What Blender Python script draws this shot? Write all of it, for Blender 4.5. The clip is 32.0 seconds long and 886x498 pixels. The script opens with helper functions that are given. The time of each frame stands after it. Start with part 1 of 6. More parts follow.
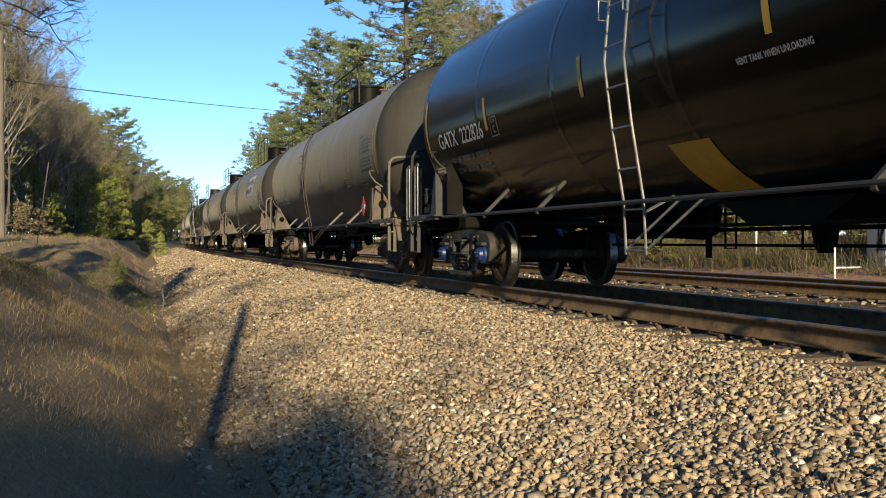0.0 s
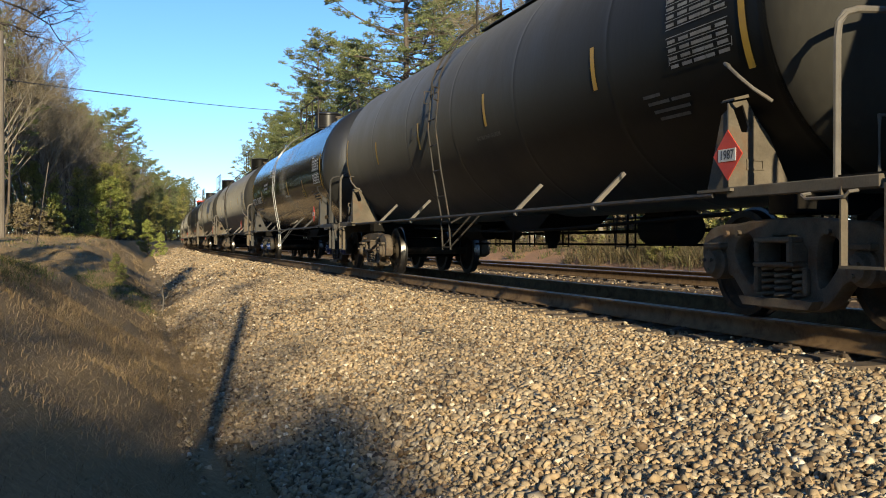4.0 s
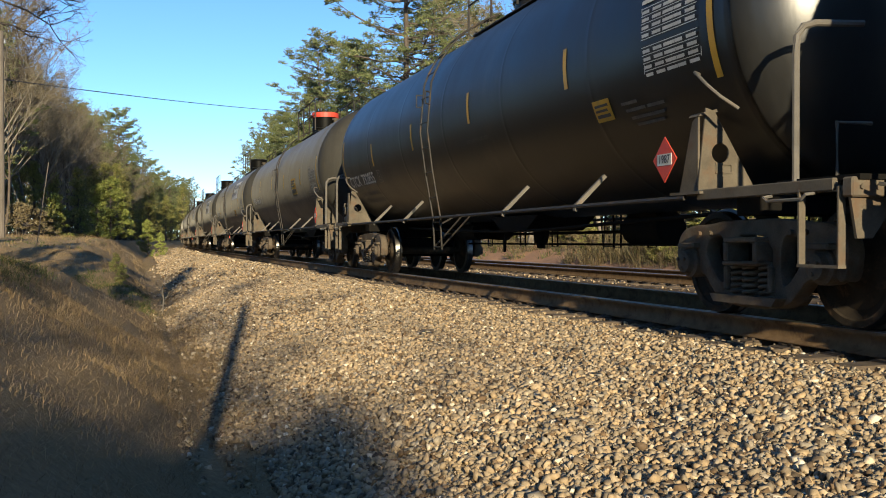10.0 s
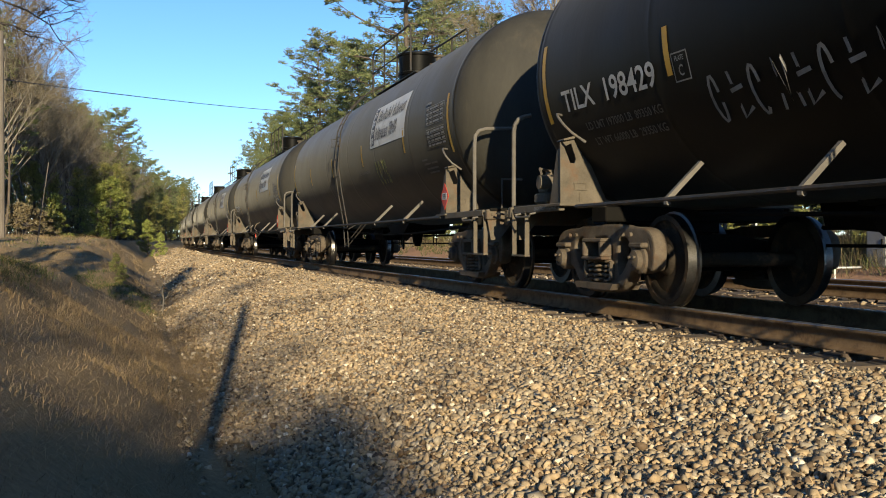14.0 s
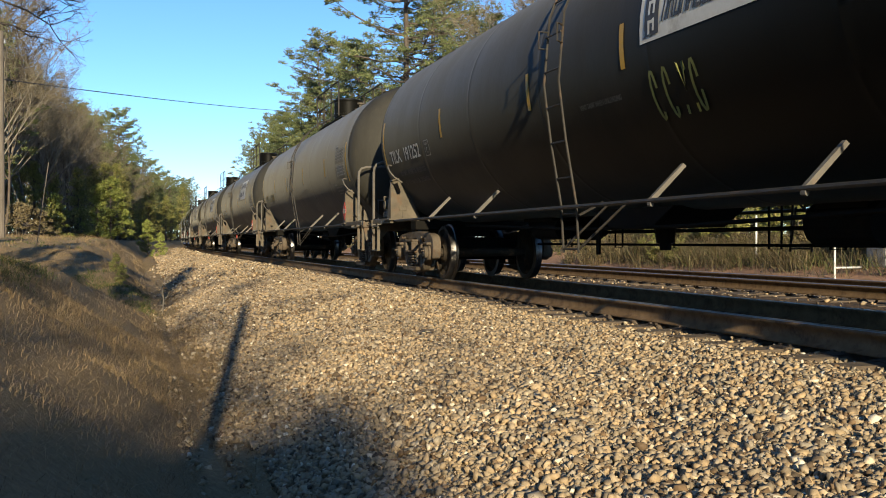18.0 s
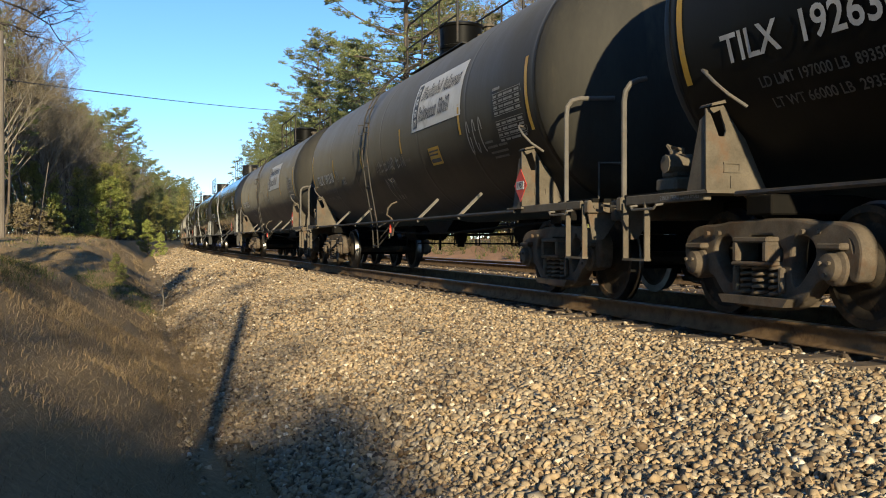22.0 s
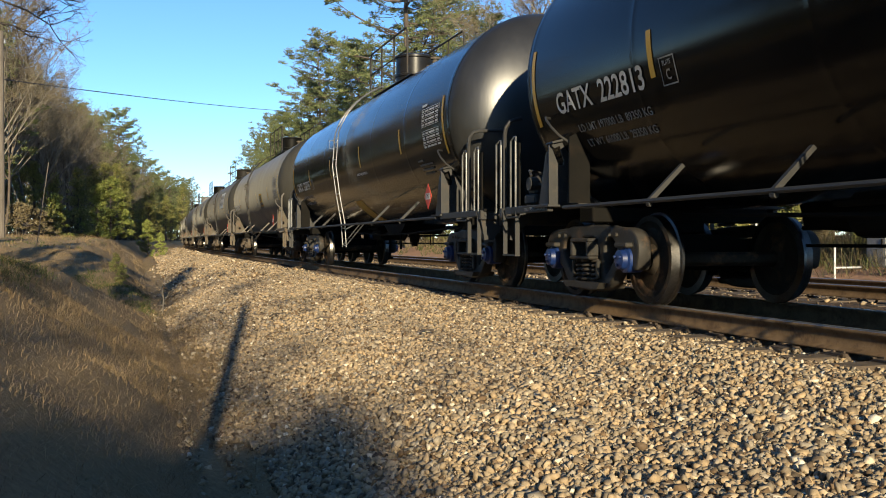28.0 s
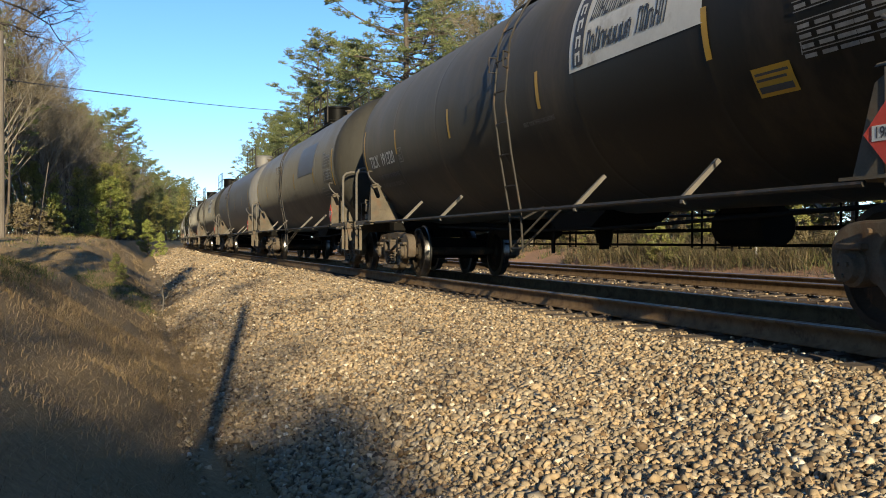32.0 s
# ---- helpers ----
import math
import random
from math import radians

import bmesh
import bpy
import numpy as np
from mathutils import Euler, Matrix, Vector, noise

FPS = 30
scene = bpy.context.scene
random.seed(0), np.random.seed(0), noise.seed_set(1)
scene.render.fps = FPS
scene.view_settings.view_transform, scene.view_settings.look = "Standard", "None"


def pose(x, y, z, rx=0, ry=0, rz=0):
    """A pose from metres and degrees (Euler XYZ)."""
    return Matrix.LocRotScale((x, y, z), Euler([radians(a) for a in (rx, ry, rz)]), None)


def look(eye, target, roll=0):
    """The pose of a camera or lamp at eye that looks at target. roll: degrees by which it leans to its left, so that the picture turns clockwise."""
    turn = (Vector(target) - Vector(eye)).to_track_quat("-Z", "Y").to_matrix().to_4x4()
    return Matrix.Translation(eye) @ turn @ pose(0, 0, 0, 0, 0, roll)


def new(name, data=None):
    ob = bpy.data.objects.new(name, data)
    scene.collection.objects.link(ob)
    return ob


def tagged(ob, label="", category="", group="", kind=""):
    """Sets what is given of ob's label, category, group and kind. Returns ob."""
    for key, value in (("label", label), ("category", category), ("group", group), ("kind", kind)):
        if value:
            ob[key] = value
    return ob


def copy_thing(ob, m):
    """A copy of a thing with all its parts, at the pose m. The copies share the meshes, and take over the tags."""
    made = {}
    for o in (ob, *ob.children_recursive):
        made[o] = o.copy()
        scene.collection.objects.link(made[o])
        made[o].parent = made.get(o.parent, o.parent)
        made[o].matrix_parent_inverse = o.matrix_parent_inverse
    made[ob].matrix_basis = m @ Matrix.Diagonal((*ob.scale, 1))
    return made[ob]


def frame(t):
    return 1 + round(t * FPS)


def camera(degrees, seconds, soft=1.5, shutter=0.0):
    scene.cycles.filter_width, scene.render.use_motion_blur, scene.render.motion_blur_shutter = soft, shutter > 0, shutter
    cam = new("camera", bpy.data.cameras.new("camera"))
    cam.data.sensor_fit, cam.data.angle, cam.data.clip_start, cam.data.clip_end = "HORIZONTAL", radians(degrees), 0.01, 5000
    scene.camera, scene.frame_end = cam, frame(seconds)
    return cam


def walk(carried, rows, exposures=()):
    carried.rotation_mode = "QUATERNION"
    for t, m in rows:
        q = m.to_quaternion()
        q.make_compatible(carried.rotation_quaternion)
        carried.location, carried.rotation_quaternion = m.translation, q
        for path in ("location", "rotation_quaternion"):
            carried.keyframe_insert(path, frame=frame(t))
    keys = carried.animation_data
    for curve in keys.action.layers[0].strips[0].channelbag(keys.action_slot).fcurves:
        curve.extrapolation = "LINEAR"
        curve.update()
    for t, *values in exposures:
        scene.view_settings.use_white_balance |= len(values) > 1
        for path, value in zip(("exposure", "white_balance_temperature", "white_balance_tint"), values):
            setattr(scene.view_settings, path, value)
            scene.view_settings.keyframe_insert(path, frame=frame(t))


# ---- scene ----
# ---------------------------------------------------------------- camera
cam = camera(48.26, 32.0, soft=1.0)
EYE = (0.0, 0.0, 0.64)
_yaw, _down = radians(17.27), radians(0.43)
AIM = (math.sin(_yaw) * 50, math.cos(_yaw) * 50, 0.64 - 50 * math.tan(_down))
walk(cam, [(0.0, look(EYE, AIM, 0.0)), (32.0, look(EYE, AIM, 0.0))], exposures=[(0.0, 0.70), (32.0, 0.70)])

# ---------------------------------------------------------------- light
SUN_AZ, SUN_EL = 7.8, 14.8          # degrees off the track, degrees above the horizon
world = bpy.data.worlds.new("sky")
scene.world = world
world.use_nodes = True
wn = world.node_tree.nodes
sky = wn.new("ShaderNodeTexSky")
sky.sky_type = "NISHITA"
sky.sun_disc = False
sky.sun_elevation = radians(SUN_EL)
sky.sun_rotation = radians(180 + SUN_AZ)
sky.air_density, sky.dust_density, sky.ozone_density = 0.65, 0.0, 3.0
clear = wn.new("ShaderNodeHueSaturation")
clear.inputs["Saturation"].default_value = 1.1
world.node_tree.links.new(sky.outputs[0], clear.inputs["Color"])
world.node_tree.links.new(clear.outputs[0], wn["Background"].inputs[0])
wn["Background"].inputs[1].default_value = 0.138
sun_data = bpy.data.lights.new("sun", "SUN")
sun_data.energy = 5.0
sun_data.angle = radians(0.53)
sun_data.color = (1.0, 0.855, 0.585)
sun = new("sun", sun_data)
_a, _e = radians(SUN_AZ), radians(SUN_EL)
sun.matrix_world = look((-math.sin(_a) * math.cos(_e) * 60, -math.cos(_a) * math.cos(_e) * 60, math.sin(_e) * 60), (0, 0, 0))

# ---------------------------------------------------------------- plan
NEAR_RAIL = 5.07                    # lateral place of the near rail's centre line
GAUGE = 1.505                       # between rail centres
TRACK = NEAR_RAIL + GAUGE / 2       # centre of the track with the train
TRACK_B = TRACK + 4.95              # centre of the empty track
BEND, RADIUS = 60.0, 2000.0         # the line bends to the right past BEND


def off(y):
    return max(y - BEND, 0.0) ** 2 / (2 * RADIUS)


def off_np(y):
    return np.maximum(np.minimum(y, 700) - BEND, 0.0) ** 2 / (2 * RADIUS)


# ---------------------------------------------------------------- materials
def shader(name):
    m = bpy.data.materials.new(name)
    m.use_nodes = True
    return m, m.node_tree.nodes, m.node_tree.links, m.node_tree.nodes["Principled BSDF"]


def ramp(n, l, fac, stops):
    r = n.new("ShaderNodeValToRGB")
    el = r.color_ramp.elements
    while len(el) < len(stops):
        el.new(0.5)
    for e, (p, c) in zip(el, stops):
        e.position, e.color = p, (*c, 1)
    l.new(fac, r.inputs[0])
    return r


def noise_tex(n, l, scale, detail=4, rough=0.55, vec=None):
    t = n.new("ShaderNodeTexNoise")
    t.inputs["Scale"].default_value, t.inputs["Detail"].default_value, t.inputs["Roughness"].default_value = scale, detail, rough
    if vec is not None:
        l.new(vec, t.inputs["Vector"])
    return t


def coords(n, l, scale=(1, 1, 1)):
    c = n.new("ShaderNodeTexCoord")
    m = n.new("ShaderNodeMapping")
    m.inputs["Scale"].default_value = scale
    l.new(c.outputs["Object"], m.inputs["Vector"])
    return m.outputs[0]


def mixc(n, l, fac, a, b, mode="MIX"):
    m = n.new("ShaderNodeMix")
    m.data_type, m.blend_type = "RGBA", mode
    for sock, v in ((m.inputs[0], fac), (m.inputs[6], a), (m.inputs[7], b)):
        if isinstance(v, (int, float)):
            sock.default_value = v
        elif isinstance(v, tuple):
            sock.default_value = (*v, 1)
        else:
            l.new(v, sock)
    return m.outputs[2]


def bump(n, l, b, height, strength=0.3, dist=0.01):
    k = n.new("ShaderNodeBump")
    k.inputs["Strength"].default_value, k.inputs["Distance"].default_value = strength, dist
    l.new(height, k.inputs["Height"])
    l.new(k.outputs[0], b.inputs["Normal"])


def paint(name, dark, light, rough=0.5, metal=0.0, scale=3.0, rvar=0.12, rust=None, rust_amt=0.0, grain=0.15, streak=1.0, coat=0.0, spec=0.5, dust=0.0):
    """Weathered surface: two colours by large and fine noise, roughness that varies, optional rust stains."""
    m, n, l, b = shader(name)
    v = coords(n, l, (1, 1, streak))
    a, f = noise_tex(n, l, scale, 5, 0.6, v), noise_tex(n, l, scale * 14, 3, 0.6, v)
    add = n.new("ShaderNodeMath")
    add.operation = "MULTIPLY_ADD"
    l.new(f.outputs[0], add.inputs[0])
    add.inputs[1].default_value = 0.35
    l.new(a.outputs[0], add.inputs[2])
    r = ramp(n, l, add.outputs[0], [(0.42, dark), (0.92, light)])
    col = r.outputs[0]
    if rust:
        s = noise_tex(n, l, scale * 0.8, 6, 0.7, v)
        rr = ramp(n, l, s.outputs[0], [(0.62 - rust_amt * 0.3, (0, 0, 0)), (0.80 - rust_amt * 0.25, (1, 1, 1))])
        col = mixc(n, l, rr.outputs[0], col, rust)
    l.new(col, b.inputs["Base Color"])
    rg = n.new("ShaderNodeMapRange")
    rg.inputs["To Min"].default_value, rg.inputs["To Max"].default_value = max(rough - rvar, 0.03), min(rough + rvar, 1)
    l.new(add.outputs[0], rg.inputs[0])
    l.new(rg.outputs[0], b.inputs["Roughness"])
    b.inputs["Metallic"].default_value = metal
    b.inputs["Specular IOR Level"].default_value = spec
    b.inputs["Coat Weight"].default_value = coat
    b.inputs["Sheen Weight"].default_value = dust
    b.inputs["Sheen Roughness"].default_value = 0.32
    b.inputs["Sheen Tint"].default_value = (0.9, 0.87, 0.78, 1)
    b.inputs["Coat Roughness"].default_value = 0.08
    bump(n, l, b, f.outputs[0], grain, 0.004)
    return m


def pieces(name, stops, rough=0.85, scale=40.0, island=True, soil=0.35, strength=0.4):
    """Loose pieces, each with a tone of its own."""
    m, n, l, b = shader(name)
    if island:
        g = n.new("ShaderNodeNewGeometry")
        rnd = g.outputs["Random Per Island"]
    else:
        g = n.new("ShaderNodeObjectInfo")
        rnd = g.outputs["Random"]
    r = ramp(n, l, rnd, stops)
    v = coords(n, l)
    a = noise_tex(n, l, scale, 4, 0.6, v)
    d = ramp(n, l, a.outputs[0], [(0.3, (1 - soil,) * 3), (0.7, (1, 1, 1))])
    l.new(mixc(n, l, 1.0, r.outputs[0], d.outputs[0], "MULTIPLY"), b.inputs["Base Color"])
    b.inputs["Roughness"].default_value = rough
    b.inputs["Specular IOR Level"].default_value = 0.3
    bump(n, l, b, a.outputs[0], strength, 0.004)
    return m


STONE_STOPS = [(0.0, (0.088, 0.065, 0.043)), (0.1, (0.216, 0.137, 0.072)), (0.24, (0.258, 0.213, 0.150)), (0.42, (0.381, 0.289, 0.179)), (0.6, (0.453, 0.322, 0.179)),
               (0.75, (0.371, 0.315, 0.232)), (0.88, (0.515, 0.361, 0.198)), (0.97, (0.618, 0.495, 0.331)), (1.0, (0.865, 0.762, 0.589))]
M_STONE = pieces("ballast_stone", STONE_STOPS)
M_STONE_ONE = pieces("ballast_stone_single", STONE_STOPS, island=False)
M_STRAW = pieces("dry_grass", [(0.0, (0.18, 0.12, 0.06)), (0.4, (0.32, 0.222, 0.113)), (0.8, (0.46, 0.325, 0.178)), (1.0, (0.24, 0.165, 0.082))], 0.8, 5)
M_GREEN = pieces("green_grass", [(0.0, (0.0504, 0.0714, 0.0168)), (0.5, (0.0924, 0.1134, 0.0294)), (1.0, (0.1680, 0.1596, 0.0546))], 0.75, 5)
M_NEEDLE = pieces("pine_needles", [(0.0, (0.065, 0.09, 0.038)), (0.4, (0.15, 0.185, 0.068)), (0.75, (0.245, 0.272, 0.10)), (1.0, (0.34, 0.335, 0.15))], 0.6, 4)
M_LEAF = pieces("evergreen_leaves", [(0.0, (0.075, 0.09, 0.03)), (0.4, (0.19, 0.205, 0.058)), (0.8, (0.34, 0.32, 0.095)), (1.0, (0.42, 0.35, 0.15))], 0.55, 4)
M_YOUNG = pieces("young_pine_needles", [(0.0, (0.12, 0.15, 0.035)), (0.5, (0.26, 0.30, 0.07)), (1.0, (0.42, 0.42, 0.12))], 0.55, 4)
M_WEED = pieces("tangled_weeds", [(0.0, (0.0756, 0.0588, 0.0294)), (0.5, (0.1680, 0.1302, 0.0672)), (0.85, (0.2772, 0.2184, 0.1218)), (1.0, (0.1092, 0.1260, 0.0420))], 0.85, 5)
M_TWIG = pieces("winter_twigs", [(0.0, (0.12, 0.098, 0.06)), (0.6, (0.22, 0.18, 0.112)), (1.0, (0.30, 0.25, 0.16))], 0.85, 4)
M_BROWNLEAF = pieces("dead_leaves", [(0.0, (0.10, 0.075, 0.04)), (0.6, (0.19, 0.15, 0.08)), (1.0, (0.27, 0.22, 0.12))], 0.8, 4)
M_BARK = paint("bark", (0.05, 0.038, 0.029), (0.15, 0.118, 0.09), 0.9, scale=6, grain=0.8, streak=0.25)
M_PALEBARK = paint("pale_bark", (0.115, 0.098, 0.075), (0.28, 0.245, 0.19), 0.9, scale=5, grain=0.6, streak=0.3)
# these two shell paints are darkened so the shaded tank sides read near black
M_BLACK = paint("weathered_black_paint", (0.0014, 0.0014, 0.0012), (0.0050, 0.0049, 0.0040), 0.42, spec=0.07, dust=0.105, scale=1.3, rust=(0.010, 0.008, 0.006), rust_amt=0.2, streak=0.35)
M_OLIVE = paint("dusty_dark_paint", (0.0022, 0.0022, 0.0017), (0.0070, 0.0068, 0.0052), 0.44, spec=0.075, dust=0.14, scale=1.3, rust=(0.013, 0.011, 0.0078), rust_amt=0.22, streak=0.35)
M_GLOSS = paint("glossy_black_paint", (0.003, 0.003, 0.0035), (0.008, 0.0075, 0.0075), 0.14, scale=1.6, rvar=0.06, grain=0.04, streak=0.4, rust=(0.018, 0.015, 0.012), rust_amt=0.05, spec=0.16)
M_SATIN = paint("satin_black_paint", (0.007, 0.007, 0.007), (0.019, 0.017, 0.015), 0.34, scale=1.4, rvar=0.09, grain=0.06, streak=0.4, rust=(0.035, 0.028, 0.02), rust_amt=0.12, spec=0.25)
M_RUSTY = paint("rust_stained_black_paint", (0.007, 0.0062, 0.005), (0.021, 0.0175, 0.0125), 0.5, spec=0.14, dust=0.08, scale=1.2, rust=(0.05, 0.034, 0.019), rust_amt=0.42, streak=0.35)
M_GREYTANK = paint("faded_grey_paint", (0.10, 0.097, 0.09), (0.19, 0.18, 0.165), 0.5, scale=1.3, rust=(0.11, 0.09, 0.065), rust_amt=0.2, streak=0.35)
# head colours are lightened to carry the sunlight on the tank ends, besides dust
M_SUNLITHEAD = paint("sunlit_dusty_tank_head", (0.024, 0.0225, 0.0185), (0.046, 0.043, 0.035), 0.62, spec=0.2, scale=1.6, rust=(0.075, 0.062, 0.045), rust_amt=0.2, streak=0.3)
M_GLOSSHEAD = paint("sunlit_glossy_tank_head", (0.012, 0.012, 0.0115), (0.025, 0.0245, 0.023), 0.28, spec=0.6, scale=1.6, rvar=0.08, streak=0.3)
TANKS = dict(black=M_BLACK, olive=M_OLIVE, gloss=M_GLOSS, satin=M_SATIN, rusty=M_RUSTY, grey=M_GREYTANK)
M_DUSTY = paint("dusty_frame_steel", (0.0672, 0.0563, 0.0412), (0.1428, 0.1193, 0.0882), 0.72, scale=4, rust=(0.1176, 0.0672, 0.0378), rust_amt=0.25, spec=0.22)
# near-black colour carries the deep shade under the cars, over rust stains
M_FRAME = paint("shade_dark_frame_steel", (0.005, 0.0047, 0.004), (0.010, 0.009, 0.0076), 0.75, scale=4, spec=0.1, rust=(0.018, 0.013, 0.009), rust_amt=0.2)
M_BRIGHT = paint("worn_bright_rail", (0.10, 0.10, 0.10), (0.26, 0.26, 0.25), 0.38, 0.6, scale=6)
M_DARKDUST = paint("dark_dusty_steel", (0.014, 0.0135, 0.0125), (0.033, 0.031, 0.028), 0.6, scale=4, rust=(0.06, 0.04, 0.025), rust_amt=0.15)
M_CAST = paint("cast_truck_steel", (0.052, 0.041, 0.030), (0.150, 0.119, 0.086), 0.75, scale=5, rust=(0.0924, 0.0504, 0.0277), rust_amt=0.35, grain=0.4, spec=0.22)
M_PIPE = paint("painted_pipe", (0.0185, 0.0168, 0.0147), (0.0504, 0.0454, 0.0386), 0.55, scale=6, rust=(0.1008, 0.0630, 0.0378), rust_amt=0.25, spec=0.22)
M_GALV = paint("pale_step_steel", (0.0756, 0.0672, 0.0554), (0.1428, 0.1285, 0.1075), 0.65, scale=5, rust=(0.1680, 0.1092, 0.0672), rust_amt=0.15)
M_WHEEL = paint("wheel_steel", spec=0.12, dark=(0.020, 0.016, 0.012), light=(0.052, 0.041, 0.029), rough=0.7, metal=0.0, scale=5, rust=(0.16, 0.09, 0.05), rust_amt=0.3)
M_TREAD = paint("polished_tread_steel", (0.07, 0.066, 0.06), (0.20, 0.19, 0.18), 0.33, 1.0, scale=4, rvar=0.08)
M_CAP = paint("blue_bearing_cap", (0.004, 0.014, 0.07), (0.012, 0.038, 0.15), 0.4, scale=6)
M_RED = paint("red_paint", (0.42, 0.035, 0.02), (0.60, 0.07, 0.035), 0.5, scale=4)
M_YELLOW = paint("yellow_reflective_tape", (0.4200, 0.2268, 0.0101), (0.5544, 0.3234, 0.0210), 0.45, scale=5, rust=(0.2352, 0.1764, 0.0672), rust_amt=0.2)
M_WHITE = paint("white_lettering", (0.3780, 0.3612, 0.3276), (0.6216, 0.6048, 0.5628), 0.6, scale=4)
M_GOLD = paint("faded_yellow_lettering", (0.16, 0.115, 0.02), (0.30, 0.21, 0.035), 0.6, scale=8)
M_DIM = paint("faded_lettering", (0.040, 0.038, 0.034), (0.125, 0.118, 0.104), 0.65, scale=9)
M_CHALK = paint("pale_spray_paint", (0.1344, 0.1302, 0.1218), (0.3024, 0.2940, 0.2772), 0.8, scale=9)
M_CHALKY = paint("yellow_green_spray_paint", (0.12, 0.13, 0.03), (0.24, 0.24, 0.07), 0.8, scale=9)
M_INK = paint("dark_print", (0.03, 0.03, 0.034), (0.075, 0.075, 0.08), 0.6, scale=4)
M_SIGN = paint("white_vinyl_panel", (0.5208, 0.4956, 0.4368), (0.6720, 0.6468, 0.5880), 0.5, scale=2, rust=(0.3192, 0.2772, 0.2100), rust_amt=0.18)
M_FADED = paint("faded_blue_grey_panel", (0.10, 0.105, 0.115), (0.17, 0.175, 0.19), 0.5, scale=2)
M_RAIL = paint("rail_web_rust", (0.115, 0.072, 0.037), (0.24, 0.155, 0.082), 0.88, spec=0.2, scale=7, rust=(0.0756, 0.0437, 0.0252), rust_amt=0.4, grain=0.4)
M_HEAD = paint("rail_head_steel", (0.30, 0.28, 0.26), (0.50, 0.48, 0.45), 0.34, 0.9, scale=4)
M_TIE = paint("creosoted_wood", (0.050, 0.036, 0.025), (0.13, 0.096, 0.066), 0.88, scale=7, grain=0.8)
M_PLATE = paint("tie_plate_steel", (0.04, 0.028, 0.02), (0.085, 0.06, 0.041), 0.85, scale=9)
M_POLE = paint("weathered_pole_wood", (0.075, 0.062, 0.05), (0.18, 0.152, 0.122), 0.9, scale=6, grain=0.7, streak=0.15)
M_CABINET = paint("aluminium_cabinet", (0.20, 0.205, 0.21), (0.31, 0.315, 0.32), 0.5, 0.3, scale=2)
M_POSTWHITE = paint("white_pipe_paint", (0.5544, 0.5460, 0.5208), (0.7224, 0.7140, 0.6888), 0.5, scale=5)
M_WIRE = paint("wire", (0.02, 0.02, 0.022), (0.05, 0.05, 0.05), 0.5, scale=5)
M_DARKROCK = paint("dark_rock", (0.03, 0.025, 0.02), (0.09, 0.075, 0.06), 0.9, scale=12, grain=0.6)


def ground_material():
    """Gravel beside and between the rails, dry grass and leaf litter elsewhere, red clay on the far bank."""
    m, n, l, b = shader("ground_soil")
    g = n.new("ShaderNodeNewGeometry")
    sep = n.new("ShaderNodeSeparateXYZ")
    l.new(g.outputs["Position"], sep.inputs[0])

    def mth(op, a, c=None, clamp=False):
        k = n.new("ShaderNodeMath")
        k.operation, k.use_clamp = op, clamp
        for s, v in ((0, a), (1, c)):
            if v is None:
                continue
            if isinstance(v, (int, float)):
                k.inputs[s].default_value = v
            else:
                l.new(v, k.inputs[s])
        return k.outputs[0]
    past = mth("MAXIMUM", mth("SUBTRACT", sep.outputs[1], BEND), 0.0)
    xr = mth("SUBTRACT", sep.outputs[0], mth("DIVIDE", mth("POWER", past, 2.0), 2 * RADIUS))
    big, mid, fine = (noise_tex(n, l, s, 5, 0.6, g.outputs["Position"]) for s in (0.35, 2.6, 24))
    wob = mth("MULTIPLY", mth("SUBTRACT", mid.outputs[0], 0.5), 1.3)
    xw = mth("ADD", xr, wob)
    left = mth("MULTIPLY", mth("SUBTRACT", xw, 0.9), 2.0, True)
    right = mth("MULTIPLY", mth("SUBTRACT", 13.3, xw), 1.6, True)
    gravel = mth("MULTIPLY", left, right)
    vor = n.new("ShaderNodeTexVoronoi")
    vor.inputs["Scale"].default_value = 17
    l.new(g.outputs["Position"], vor.inputs["Vector"])
    sepc = n.new("ShaderNodeSeparateColor")
    l.new(vor.outputs["Color"], sepc.inputs[0])
    stone = ramp(n, l, sepc.outputs[0], STONE_STOPS)
    edge = ramp(n, l, vor.outputs["Distance"], [(0.0, (1, 1, 1)), (0.9, (0.5, 0.47, 0.44))])
    stone_c = mixc(n, l, 1.0, stone.outputs[0], edge.outputs[0], "MULTIPLY")
    stone_c = mixc(n, l, 1.0, stone_c, (0.86, 0.84, 0.82), "MULTIPLY")
    rusty = mth("MULTIPLY", mth("SUBTRACT", xw, 4.6), 1.2, True)
    stone_c = mixc(n, l, mth("MULTIPLY", rusty, 0.8), stone_c, (0.075, 0.05, 0.035))
    straw = ramp(n, l, fine.outputs[0], [(0.3, (0.165, 0.113, 0.058)), (0.7, (0.41, 0.29, 0.155))])
    litter = mixc(n, l, mid.outputs[0], straw.outputs[0], (0.25, 0.18, 0.098))
    greenish = ramp(n, l, big.outputs[0], [(0.50, (0, 0, 0)), (0.68, (1, 1, 1))])
    soil = mixc(n, l, mth("MULTIPLY", greenish.outputs[0], 0.3), litter, (0.085, 0.10, 0.035))
    clay_r = mth("MULTIPLY", mth("SUBTRACT", xw, 13.2), 1.2, True)
    clay = mth("MULTIPLY", clay_r, mth("MULTIPLY", mth("SUBTRACT", mid.outputs[0], 0.22), 4.0, True))
    soil = mixc(n, l, clay, soil, (0.42, 0.238, 0.138))
    l.new(mixc(n, l, gravel, soil, stone_c), b.inputs["Base Color"])
    b.inputs["Roughness"].default_value = 0.95
    b.inputs["Specular IOR Level"].default_value = 0.15
